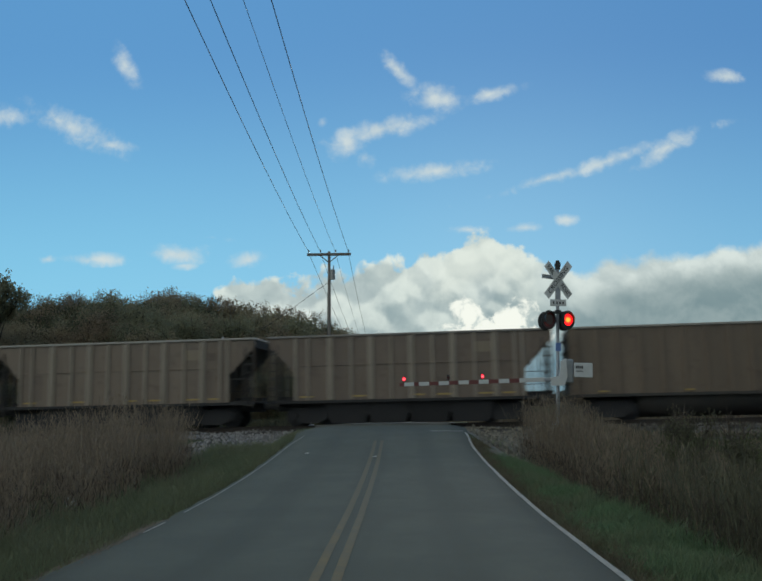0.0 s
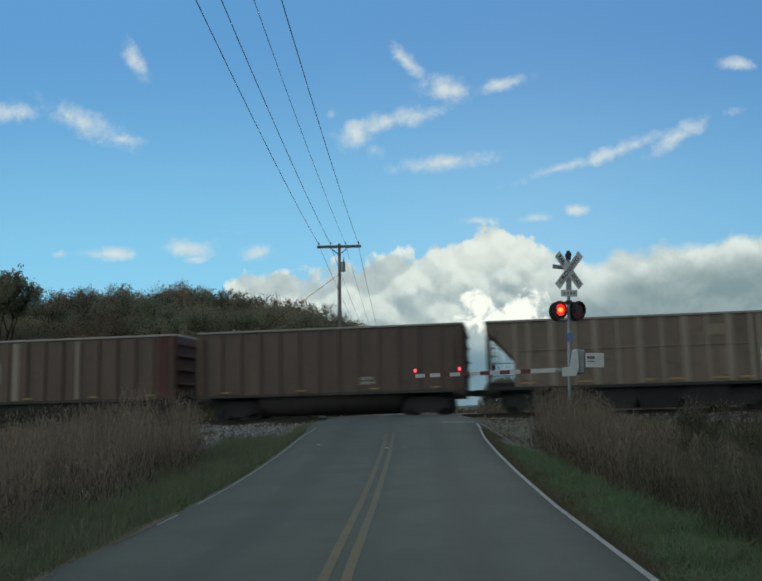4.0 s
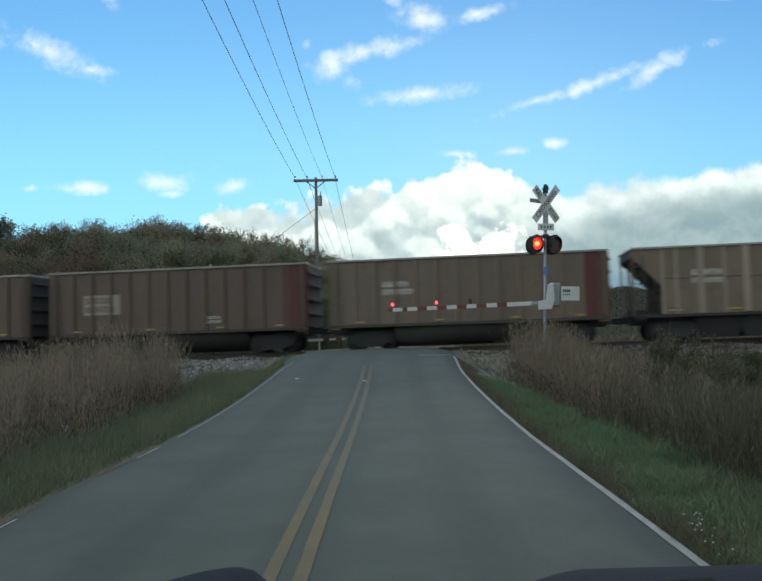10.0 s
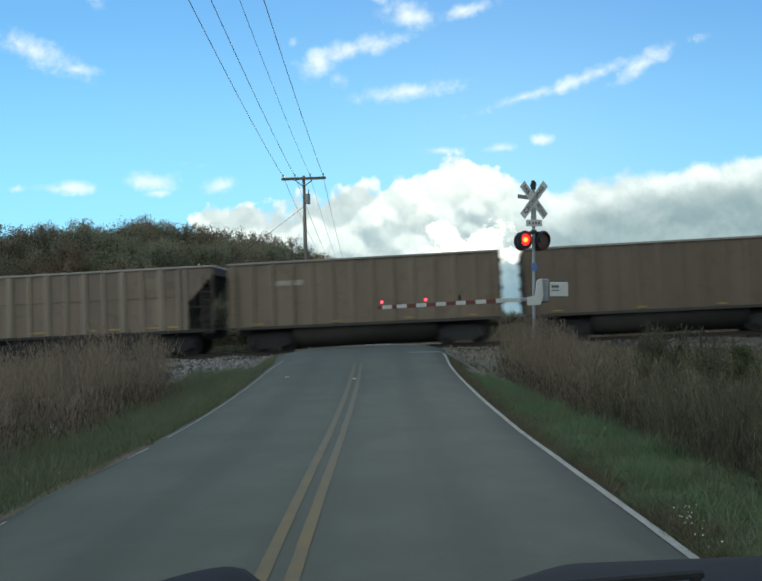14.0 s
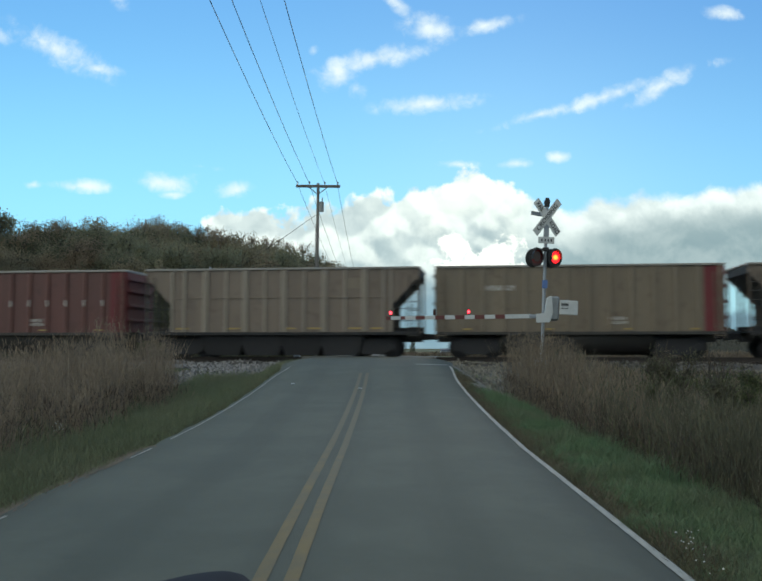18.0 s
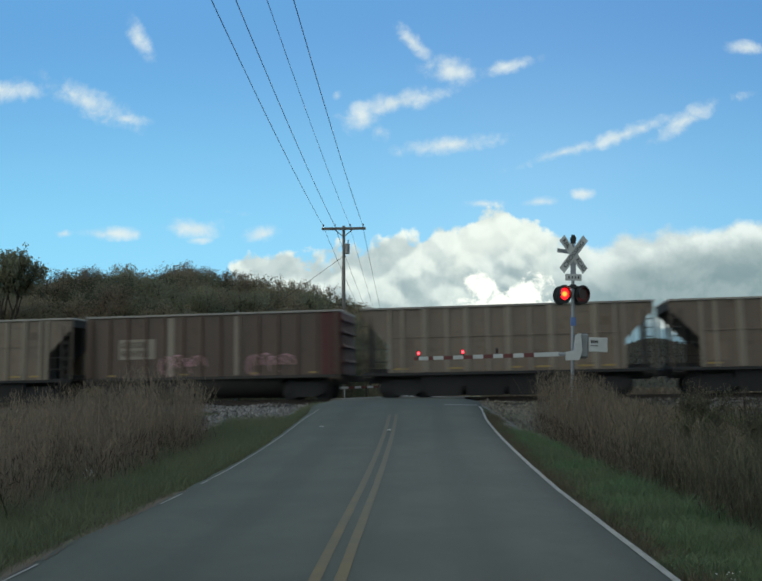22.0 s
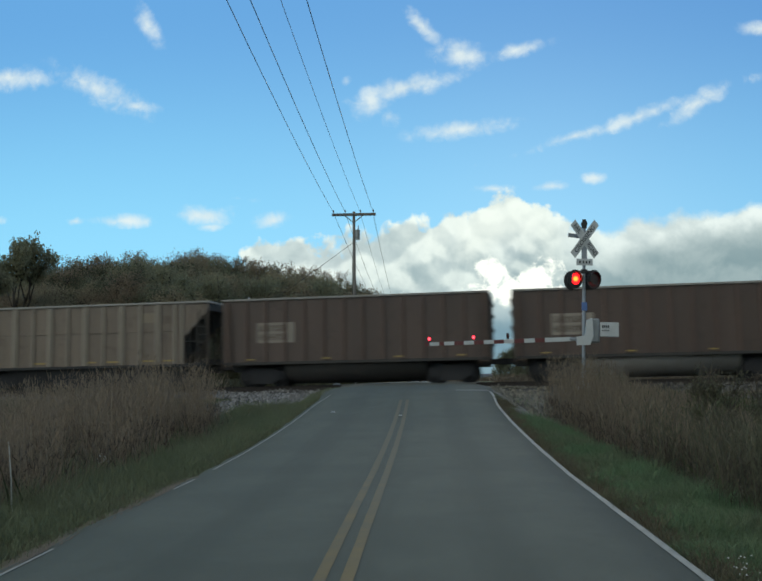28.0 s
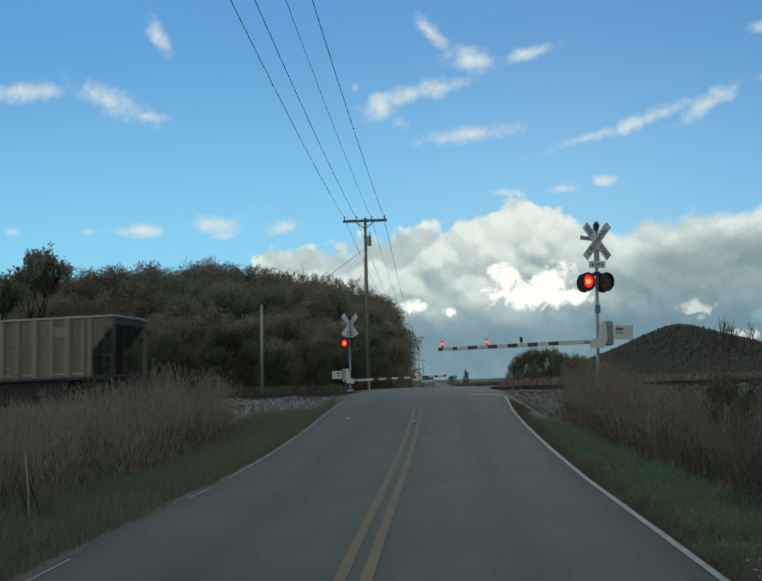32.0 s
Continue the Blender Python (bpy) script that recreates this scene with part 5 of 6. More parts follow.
def power_pole(x, y, z0, top, lean, label, transformer, half=1.19):
    p = thing("power_pole", label, "utility pole", "power poles", at=pose(x, y, z0, 0, lean, 0))
    h = top - z0
    bm = fresh()
    tube(bm, (0, 0, -0.3), (0, 0, h), 0.115, 0.075, 14)
    part("pole", bm, M["pole_wood"], p, smooth=True)
    k = half / 1.19
    bm = fresh()
    block(bm, -half, half, -0.14, -0.03, h - 0.24, h - 0.10, 0.01)
    part("crossarm", bm, M["pole_wood"], p, "weathered timber crossarm")
    for s in (-1, 1):
        bm = fresh()
        tube(bm, (s * 0.5 * k, -0.09, h - 0.22), (0, -0.09, h - 0.62), 0.025, n=6)
        part("brace", bm, M["pole_wood"], p)
    for ax in ARM_X:
        bm = fresh()
        tube(bm, (ax * k, -0.085, h - 0.10), (ax * k, -0.085, h - 0.02), 0.018, n=6)
        tube(bm, (ax * k, -0.085, h - 0.02), (ax * k, -0.085, h + 0.08), 0.045, 0.03, 8)
        part("insulator", bm, M["porcelain"], p)
    if transformer:
        bm = fresh()
        tube(bm, (0.20, -0.1, h - 1.55), (0.20, -0.1, h - 1.02), 0.13, n=14)
        can = part("transformer", bm, M["can"], p, "grey transformer can")
        bm = fresh()
        tube(bm, (0.22, -0.1, h - 1.02), (0.26, -0.1, h - 0.78), 0.03, 0.02, 6)
        part("bushing", bm, M["porcelain"], can)
        bm = fresh()
        tube(bm, (-0.10, -0.05, 0), (-0.10, -0.05, h - 2.2), 0.012, n=5)
        part("ground_wire", bm, M["wire"], p)
    return p


def poles():
    spec = [(-3.75, 45, 0.72, 10.08, 0.3, 1.19), (-4.37, 130, -0.4, 8.66, 0, 0.85), (-4.66, 200, -0.6, 10.5, 0, 0.85), (-5.6, 300, -0.6, 8.4, 0, 0.85), (-3.30, -14, 0.0, 12.0, 0, 0.84)]
    for n, (x, y, z0, top, lean, half) in enumerate(spec):
        power_pole(x, y, z0, top, lean, "weathered timber power pole with crossarm" + (" and grey transformer" if n == 0 else " along the road"), n == 0, half)
    for k, ax in enumerate(ARM_X):
        for (xa, ya, _, ta, _, ha), (xb, yb, _, tb, _, hb), sag in ((spec[4], spec[0], 0.89), (spec[0], spec[1], 1.0), (spec[1], spec[2], 1.0), (spec[2], spec[3], 1.2)):
            a = (xa + ax * ha / 1.19, ya - 0.085, ta + 0.07)
            b = (xb + ax * hb / 1.19, yb - 0.085, tb + 0.07)
            tagged(link_mesh("power_wire", wire_mesh(sagging(a, b, sag), 0.0115 if k != 2 else 0.008), M["wire"], None, "thin dark overhead power wire"), category="wire", group="power wires")
    tagged(link_mesh("guy_wire", wire_mesh(sagging((-3.75, 45, 8.4), (-13.5, 56, 4.2), 0.1, 6), 0.012), M["wire"], None, "thin guy wire from the pole to the wooded bank"), category="wire")
    bm = fresh()
    tube(bm, (0, 0, -0.2), (0.03, 0, 4.35), 0.075, 0.05, 10)
    sb = fresh()
    tube(sb, (0, 0, -0.1), (0, 0, 0.55), 0.03, n=6)
    tagged(part("marker_stake", sb, M["white_enamel"], None, "small white stake near the power pole", pose(-3.55, 43, 0.72)), category="stake")
    tagged(part("marker_post", bm, M["can"], None, "plain pale grey post beyond the track", pose(-8.42, 40, 0.72), smooth=True), category="post")


poles()


# ---------------------------------------------------------------- plants
def blades(name, base, height, width, lean, material, label, seed, plume=0.0, category="grass", bend=0.5):
    """Many thin tapering blades, three lengths each; some end in a plume."""
    rnd = np.random.RandomState(seed)
    n = len(base)
    turn = rnd.uniform(0, 2 * math.pi, n)
    side = np.stack([np.cos(turn), np.sin(turn), np.zeros(n)], -1)
    out = rnd.randn(n, 2) * lean
    head = rnd.rand(n) < plume
    verts = np.zeros((n, 7, 3))
    for k, (f, w) in enumerate(((0.0, 1.0), (0.45, 0.85), (0.80, 0.6))):
        mid = base.copy()
        mid[:, :2] += out * (height * f ** (1 + bend))[:, None]
        mid[:, 2] += height * f
        ww = width * w * np.where(head & (k == 2), 3.2, 1.0)
        verts[:, 2 * k] = mid - side * ww[:, None] / 2
        verts[:, 2 * k + 1] = mid + side * ww[:, None] / 2
    tip = base.copy()
    tip[:, :2] += out * height[:, None]
    tip[:, 2] += height
    verts[:, 6] = tip
    at = 7 * np.arange(n)[:, None]
    quads = [(0, 1, 3, 2), (2, 3, 5, 4)]
    faces = np.concatenate([at + np.array(q) for q in quads]).tolist() + (at + np.array((4, 5, 6))).tolist()
    return tagged(link_mesh(name, raw_mesh(name, verts.reshape(-1, 3), faces), material, None, label), category=category, kind="stuff")


def scatter(n, seed, x0, x1, y0, y1, keep=None):
    rnd = np.random.RandomState(seed)
    x, y = rnd.uniform(x0, x1, n), rnd.uniform(y0, y1, n)
    ok = np.ones(n, bool) if keep is None else keep(x, y, rnd)
    x, y = x[ok], y[ok]
    return np.stack([x, y, land(x, y)], -1), rnd


def left_edge(y):
    return np.interp(y, [3, 8, 11, 15, 18, 21, 24], [-3.8, -3.75, -3.9, -4.25, -4.45, -5.4, -7.5])


def right_edge(y):
    return np.interp(y, [3, 8, 11, 15, 18, 20, 23, 25], [2.70, 2.62, 2.60, 2.66, 2.75, 2.95, 3.6, 4.6])


def clumpy(x, y, scale, seed):
    return np.array([noise.noise(Vector((a * scale, b * scale, seed))) for a, b in zip(x, y)])


def fuzz(name, base, height, share, size, material, label, seed, category="weeds"):
    """Side leaves and seed heads: short bits at some height on the stalks."""
    rnd = np.random.RandomState(seed)
    pick = rnd.randint(0, len(base), int(len(base) * share))
    p = base[pick].copy()
    p[:, 2] += height[pick] * rnd.uniform(0.05, 1.0, len(pick)) ** 0.6
    p[:, :2] += rnd.randn(len(pick), 2) * 0.06
    n = len(p)
    way = rnd.randn(n, 3) * (0.38, 0.38, 0.3) + (0, 0, 0.9)
    way /= np.linalg.norm(way, axis=1)[:, None]
    across = np.cross(way, rnd.randn(n, 3))
    across /= np.linalg.norm(across, axis=1)[:, None]
    long, wide = (rnd.uniform(0.3, 1.3, n) * size)[:, None], rnd.uniform(0.002, 0.006, n)[:, None] * np.interp(p[:, 1], (4, 12), (0.7, 1.3))[:, None]
    verts = np.stack([p, p + way * long * 0.5 + across * wide, p + way * long, p + way * long * 0.5 - across * wide], 1).reshape(-1, 3)
    faces = np.arange(n)[:, None] * 4 + np.arange(4)[None]
    return tagged(link_mesh(name, raw_mesh(name, verts, faces), material, None, label), category=category, kind="stuff")


def weeds():
    # left bank of dry weeds: tallest where it ends before the track
    base, rnd = scatter(105000, 11, -20, -3.5, 3, 26, lambda x, y, r: (x < left_edge(y) + r.randn(len(x)) * 0.18) & (r.rand(len(x)) < np.exp((x - left_edge(y)) / 3.5)) & (r.rand(len(x)) < 0.42 + 1.5 * clumpy(x, y, 1.25, 14.0)))
    lump = clumpy(base[:, 0], base[:, 1], 0.9, 1.0) + 0.6 * clumpy(base[:, 0], base[:, 1], 2.6, 4.0)
    tall = np.interp(base[:, 1], [3, 8, 12, 16, 19, 26], [0.85, 0.95, 1.05, 1.62, 1.75, 0.7]) * np.interp(base[:, 0], [-9, -6.5, -5.2, -3.6], [0.72, 0.80, 1.0, 1.0])
    tall = np.clip(tall * (0.80 + 0.80 * lump + 0.26 * rnd.randn(len(base))), 0.2, 2.0)
    # tops capped along slopes from the eye, fitted to the camera's view
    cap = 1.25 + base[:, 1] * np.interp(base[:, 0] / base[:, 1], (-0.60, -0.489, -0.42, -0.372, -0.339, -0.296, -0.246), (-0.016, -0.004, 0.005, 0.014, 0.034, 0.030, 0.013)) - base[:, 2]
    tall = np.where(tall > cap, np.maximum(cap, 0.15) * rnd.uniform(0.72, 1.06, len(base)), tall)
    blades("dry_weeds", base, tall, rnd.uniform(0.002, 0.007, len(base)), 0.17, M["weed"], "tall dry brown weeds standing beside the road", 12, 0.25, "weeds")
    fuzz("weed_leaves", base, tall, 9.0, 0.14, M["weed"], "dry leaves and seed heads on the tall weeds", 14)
    # extra dark leaves put the shade at the weeds' foot into colour
    fuzz("dead_leaves", base, np.minimum(tall * 0.55, 0.6), 4.0, 0.15, M["weed_low_shade"], "dark leaves low among the weeds, standing in for shade", 16)
    base, rnd = scatter(420, 17, -7.0, -3.4, 4, 18, lambda x, y, r: (x < left_edge(y) + 0.05) & (x > left_edge(y) - 0.9))
    blades("pale_stems", base, rnd.uniform(0.5, 1.15, len(base)), rnd.uniform(0.004, 0.008, len(base)), 0.10, M["stem"], "pale bare stems among the dry weeds", 18, 0.0, "weeds")
    # right bank: tallest by the signal, lower in the ditch
    base, rnd = scatter(105000, 21, 2.6, 17, 3, 28, lambda x, y, r: (x > right_edge(y) + r.randn(len(x)) * 0.18) & (r.rand(len(x)) < np.exp(-(x - right_edge(y)) / 3.5)) & (r.rand(len(x)) < 0.42 + 1.5 * clumpy(x, y, 1.25, 24.0)))
    lump = clumpy(base[:, 0], base[:, 1], 0.8, 5.0) + 0.6 * clumpy(base[:, 0], base[:, 1], 2.6, 6.0)
    tall = np.interp(base[:, 1], [3, 9, 14, 18, 22, 26, 28], [0.9, 1.05, 1.28, 1.62, 1.5, 0.8, 0.3]) * np.interp(base[:, 0], [2.6, 4.6, 5.6, 8, 14], [1.0, 1.0, 0.74, 0.52, 0.42])
    tall = np.clip(tall * (0.82 + 0.75 * lump + 0.26 * rnd.randn(len(base))), 0.2, 1.8)
    # heights here are cut by slope from the eye to fit the view
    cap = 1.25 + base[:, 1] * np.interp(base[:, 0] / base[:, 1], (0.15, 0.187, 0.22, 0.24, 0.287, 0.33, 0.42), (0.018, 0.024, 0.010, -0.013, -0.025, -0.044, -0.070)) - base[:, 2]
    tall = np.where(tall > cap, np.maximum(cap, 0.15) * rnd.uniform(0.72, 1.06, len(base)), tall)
    # dry and brown by the signal, darker and leafier in the near ditch
    green = base[:, 1] + 1.6 * rnd.randn(len(base)) < 11.0
    wide = rnd.uniform(0.002, 0.007, len(base))
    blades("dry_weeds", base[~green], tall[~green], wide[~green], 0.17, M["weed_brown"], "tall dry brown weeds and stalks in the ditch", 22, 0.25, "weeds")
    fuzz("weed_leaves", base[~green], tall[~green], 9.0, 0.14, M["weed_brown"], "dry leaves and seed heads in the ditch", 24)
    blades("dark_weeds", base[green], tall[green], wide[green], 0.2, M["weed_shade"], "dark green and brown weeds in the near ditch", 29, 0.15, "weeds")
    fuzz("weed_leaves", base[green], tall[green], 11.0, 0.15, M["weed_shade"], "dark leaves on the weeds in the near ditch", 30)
    # the same added dark layer, for shade at the bottom of the ditch weeds
    fuzz("dead_leaves", base, np.minimum(tall * 0.55, 0.6), 4.0, 0.15, M["weed_low_shade"], "dark leaves low in the ditch, standing in for shade", 26)
    base, rnd = scatter(420, 27, 2.7, 6.0, 4, 22, lambda x, y, r: (x > right_edge(y) - 0.05) & (x < right_edge(y) + 0.9))
    blades("pale_stems", base, rnd.uniform(0.35, 0.95, len(base)), rnd.uniform(0.004, 0.008, len(base)), 0.10, M["stem"], "pale bare stems in the ditch", 28, 0.0, "weeds")
    base, rnd = scatter(9000, 31, 2.7, 15, 3, 27, lambda x, y, r: (x > right_edge(y) + 0.3) & (clumpy(x, y, 0.45, 9.0) > 0.08))
    blades("green_weeds", base, rnd.uniform(0.2, 0.75, len(base)), rnd.uniform(0.012, 0.03, len(base)), 0.3, M["weed_green"], "dark green leafy weeds among the dry stalks", 32, 0.0, "weeds")
    base, rnd = scatter(7000, 33, -20, -3.6, 3, 27, lambda x, y, r: (x < left_edge(y)) & (clumpy(x, y, 0.45, 3.0) > 0.1))
    blades("green_weeds", base, rnd.uniform(0.2, 0.6, len(base)), rnd.uniform(0.012, 0.03, len(base)), 0.3, M["weed_green"], "dark green undergrowth below the dry weeds", 34, 0.0, "weeds")
    # mown verges
    base, rnd = scatter(120000, 41, -5.6, -2.50, 2.5, 26, lambda x, y, r: (x > left_edge(y) - 0.5) & (x < ROAD_L - 0.04 - 0.10 * r.rand(len(x)) - 0.1 * clumpy(x * 0, y, 1.3, 2.0)))
    near = np.interp(base[:, 0] - ROAD_L, [-1.6, -0.5, 0], [0.26, 0.13, 0.07]) * (0.95 + 0.7 * clumpy(base[:, 0], base[:, 1], 2.2, 16.0))
    blades("verge_grass", base, near * rnd.uniform(0.5, 1.4, len(base)), rnd.uniform(0.003, 0.007, len(base)), 0.5, M["grass"], "green mown grass verge beside the road", 42)
    base, rnd = scatter(170000, 51, 1.55, 4.0, 2.5, 20.6, lambda x, y, r: (x < right_edge(y) + 0.6) & (y < 17.0 + r.randn(len(x)) * 0.7) & (x > ROAD_R + 0.07 + 0.16 * r.rand(len(x)) + 0.16 * clumpy(x * 0, y, 1.3, 7.0)) & (r.rand(len(x)) < 0.75 + 0.9 * clumpy(x, y, 1.7, 12.0)))
    near = np.interp(base[:, 0] - ROAD_R, [0, 0.4, 1.4], [0.045, 0.09, 0.17]) * (0.95 + 0.9 * clumpy(base[:, 0], base[:, 1], 2.2, 15.0))
    blades("verge_grass", base, near * rnd.uniform(0.5, 1.4, len(base)), rnd.uniform(0.0025, 0.0055, len(base)), 0.6, M["verge_green"], "green grass verge falling to the ditch", 52)
    base, rnd = scatter(40000, 55, 1.57, 2.25, 2.5, 20.5, lambda x, y, r: (x > ROAD_R + 0.02 + 0.05 * r.rand(len(x))) & (x < ROAD_R + 0.16 + 0.30 * r.rand(len(x)) ** 2 + 0.16 * clumpy(x * 0, y, 0.9, 8.0)))
    blades("dry_fringe", base, rnd.uniform(0.04, 0.11, len(base)), rnd.uniform(0.003, 0.006, len(base)), 0.7, M["dry_grass"], "brown dry grass along the painted edge line", 56)
    base, rnd = scatter(9000, 57, -3.1, -2.55, 2.5, 20.5, lambda x, y, r: x < ROAD_L - 0.05 - 0.1 * r.rand(len(x)))
    blades("dry_fringe", base, rnd.uniform(0.03, 0.09, len(base)), rnd.uniform(0.003, 0.006, len(base)), 0.7, M["dry_grass"], "brown dry grass at the broken road edge", 58)
    base, rnd = scatter(7000, 61, -14, 10, 22, 27, lambda x, y, r: (x < -3.3) | (x > 2.6))
    blades("rough_grass", base, rnd.uniform(0.05, 0.16, len(base)), rnd.uniform(0.01, 0.02, len(base)), 0.45, M["grass"], "rough grass at the foot of the track bank", 62)
    # low brush along the far side of the track
    base, rnd = scatter(16000, 65, 3.5, 60, 39.5, 45, lambda x, y, r: y > MID_Y + TRACK_K * x + 4.0)
    blades("far_brush", base, rnd.uniform(0.25, 0.62, len(base)), rnd.uniform(0.03, 0.07, len(base)), 0.35, M["weed_brown"], "low brown brush beyond the track", 66, 0.1, "weeds")
    base, rnd = scatter(12000, 67, -50, -4.6, 41.5, 47)
    blades("far_brush", base, rnd.uniform(0.2, 0.55, len(base)), rnd.uniform(0.03, 0.07, len(base)), 0.35, M["weed_shade"], "low green brush at the hill's foot", 68, 0.1, "weeds")
    base, rnd = scatter(9000, 69, 2.4, 18, 96, 128)
    blades("far_brush", base, rnd.uniform(0.35, 0.95, len(base)), rnd.uniform(0.06, 0.14, len(base)), 0.35, M["weed_brown"], "brown field edge far beyond the crossing", 70, 0.1, "weeds")
    # one tall pale dead stalk at the edge of the weeds
    bm = fresh()
    tube(bm, (0, 0, -0.03), (-0.02, 0, 0.38), 0.008, 0.007, 6)
    tube(bm, (-0.02, 0, 0.38), (-0.06, 0.01, 0.73), 0.007, 0.004, 6)
    tagged(part("dead_stalk", bm, M["flower"], None, "tall pale dead stalk among the weeds", pose(-3.93, 7.97, float(land(-3.93, 7.97)))), category="stalk")
    # small white flowers by the road
    rnd = np.random.RandomState(71)
    verts, faces = [], []
    for cx, cy, count in ((1.74, 4.95, 9), (1.80, 5.0, 6), (-3.74, 9.65, 12), (-3.66, 9.6, 7), (1.66, 4.45, 5)):
        for _ in range(count):
            x, y = cx + rnd.randn() * 0.035, cy + rnd.randn() * 0.06
            z = float(land(x, y)) + (rnd.uniform(0.07, 0.17) if x > 0 else rnd.uniform(0.30, 0.42))
            r = rnd.uniform(0.004, 0.008)
            k = len(verts)
            verts += [(x - r, y, z), (x, y - r, z - r * 0.3), (x + r, y, z), (x, y + r, z + r * 0.3), (x, y, z + r)]
            faces += [(k, k + 1, k + 4), (k + 1, k + 2, k + 4), (k + 2, k + 3, k + 4), (k + 3, k, k + 4)]
    tagged(link_mesh("wild_flowers", raw_mesh("wild_flowers", verts, faces), M["flower"], None, "tiny white wild flowers in the verge"), category="flowers", kind="stuff")


def limb(verts, faces, a, b, r0, r1, n=5):
    a, b = Vector(a), Vector(b)
    q = (b - a).to_track_quat("Z", "Y")
    k = len(verts)
    for p, r in ((a, r0), (b, r1)):
        for i in range(n):
            t = 2 * math.pi * i / n
            verts.append(tuple(p + q @ Vector((r * math.cos(t), r * math.sin(t), 0))))
    for i in range(n):
        j = (i + 1) % n
        faces.append((k + i, k + j, k + n + j, k + n + i))


def branchy(rnd, verts, faces, tips, a, way, length, r, depth):
    b = a + way * length
    limb(verts, faces, a, b, r, r * 0.68, 6 if depth > 1 else 4)
    if depth == 0:
        tips.append(b)
        return
    for k in range(rnd.choice((2, 3, 3))):
        turn = Vector((rnd.uniform(-1, 1), rnd.uniform(-1, 1), rnd.uniform(-0.1, 0.7))).normalized()
        branchy(rnd, verts, faces, tips, a + way * length * rnd.uniform(0.6, 1.0), (way * 0.9 + turn * 0.75).normalized(), length * rnd.uniform(0.58, 0.8), r * 0.6, depth - 1)
    tips.append(b)


def crown_mesh(name, rnd, centres, radius, count, leaf, squash=0.8):
    """Leaves as small bent quads, gathered in uneven clumps."""
    r = np.random.RandomState(rnd.randint(0, 99999))
    c = np.array([tuple(v) for v in centres])
    pick = r.randint(0, len(c), count)
    off = r.randn(count, 3)
    off /= np.linalg.norm(off, axis=1)[:, None]
    mid = c[pick] + off * (radius * r.uniform(0.02, 1.0, count) ** 0.42)[:, None] * np.array((SQ, 1, squash))
    face = off * 0.35 + np.array((0, 0, 0.30)) + r.randn(count, 3) * 0.8
    u = np.cross(face, r.randn(count, 3))
    u /= np.linalg.norm(u, axis=1)[:, None]
    v = np.cross(face, u)
    v /= np.linalg.norm(v, axis=1)[:, None]
    s = (leaf * r.uniform(0.5, 1.3, count))[:, None]
    lift = np.cross(u, v) * s * 0.35
    verts = np.stack([mid - u * s, mid - v * s * 0.6 + lift, mid + u * s, mid + v * s * 0.6 + lift], 1).reshape(-1, 3)
    faces = (np.arange(count)[:, None] * 4 + np.arange(4)[None])
    return raw_mesh(name, verts, faces)


def tree_model(seed, high, leaves, leaf, spread_r=0.9, depth=3, skirt=0.0, bare=0.0, squash=0.8):
    """Meshes of a trunk with limbs, and of a crown, for a tree of that height."""
    rnd = random.Random(seed)
    verts, faces, tips = [], [], []
    trunk = high * 0.34
    limb(verts, faces, (0, 0, -0.6), (0, 0, trunk), high * 0.026, high * 0.018, 8)
    for k in range(4):
        way = Vector((rnd.uniform(-0.6, 0.6), rnd.uniform(-0.6, 0.6), 1)).normalized()
        branchy(rnd, verts, faces, tips, Vector((0, 0, trunk * rnd.uniform(0.75, 1.0))), way, high * 0.27, high * 0.014, depth)
    top = max(v[2] for v in verts)
    k = high / max(top, 0.1)
    verts = [(v[0] * k * SQ, v[1] * k, v[2] * k) for v in verts]
    tips = [Vector((t.x * k * SQ, t.y * k, t.z * k * 0.97)) for t in tips]
    tips = [t for t in tips if t.z > bare * high]
    # low boughs down to the ground
    reach = max(math.hypot(t.x / SQ, t.y) for t in tips)
    for _ in range(int(len(tips) * skirt)):
        a, r = rnd.uniform(0, 6.283), reach * rnd.uniform(0.3, 1.0) ** 0.5
        tips.append(Vector((r * SQ * math.cos(a), r * math.sin(a), high * rnd.uniform(0.03, 0.62))))
    return raw_mesh("trunk", verts, faces, True), crown_mesh("crown", rnd, tips, high * 0.085 * spread_r, leaves, leaf, squash)


def tree(models, index, at, scale, material, label, group, category="tree", bark="bark"):
    t = thing("tree", label, category, group, at=at)
    t.scale = (scale,) * 3
    a, b = models[index]
    link_mesh("trunk", a, M[bark], t)
    link_mesh("crown", b, material, t)
    return t


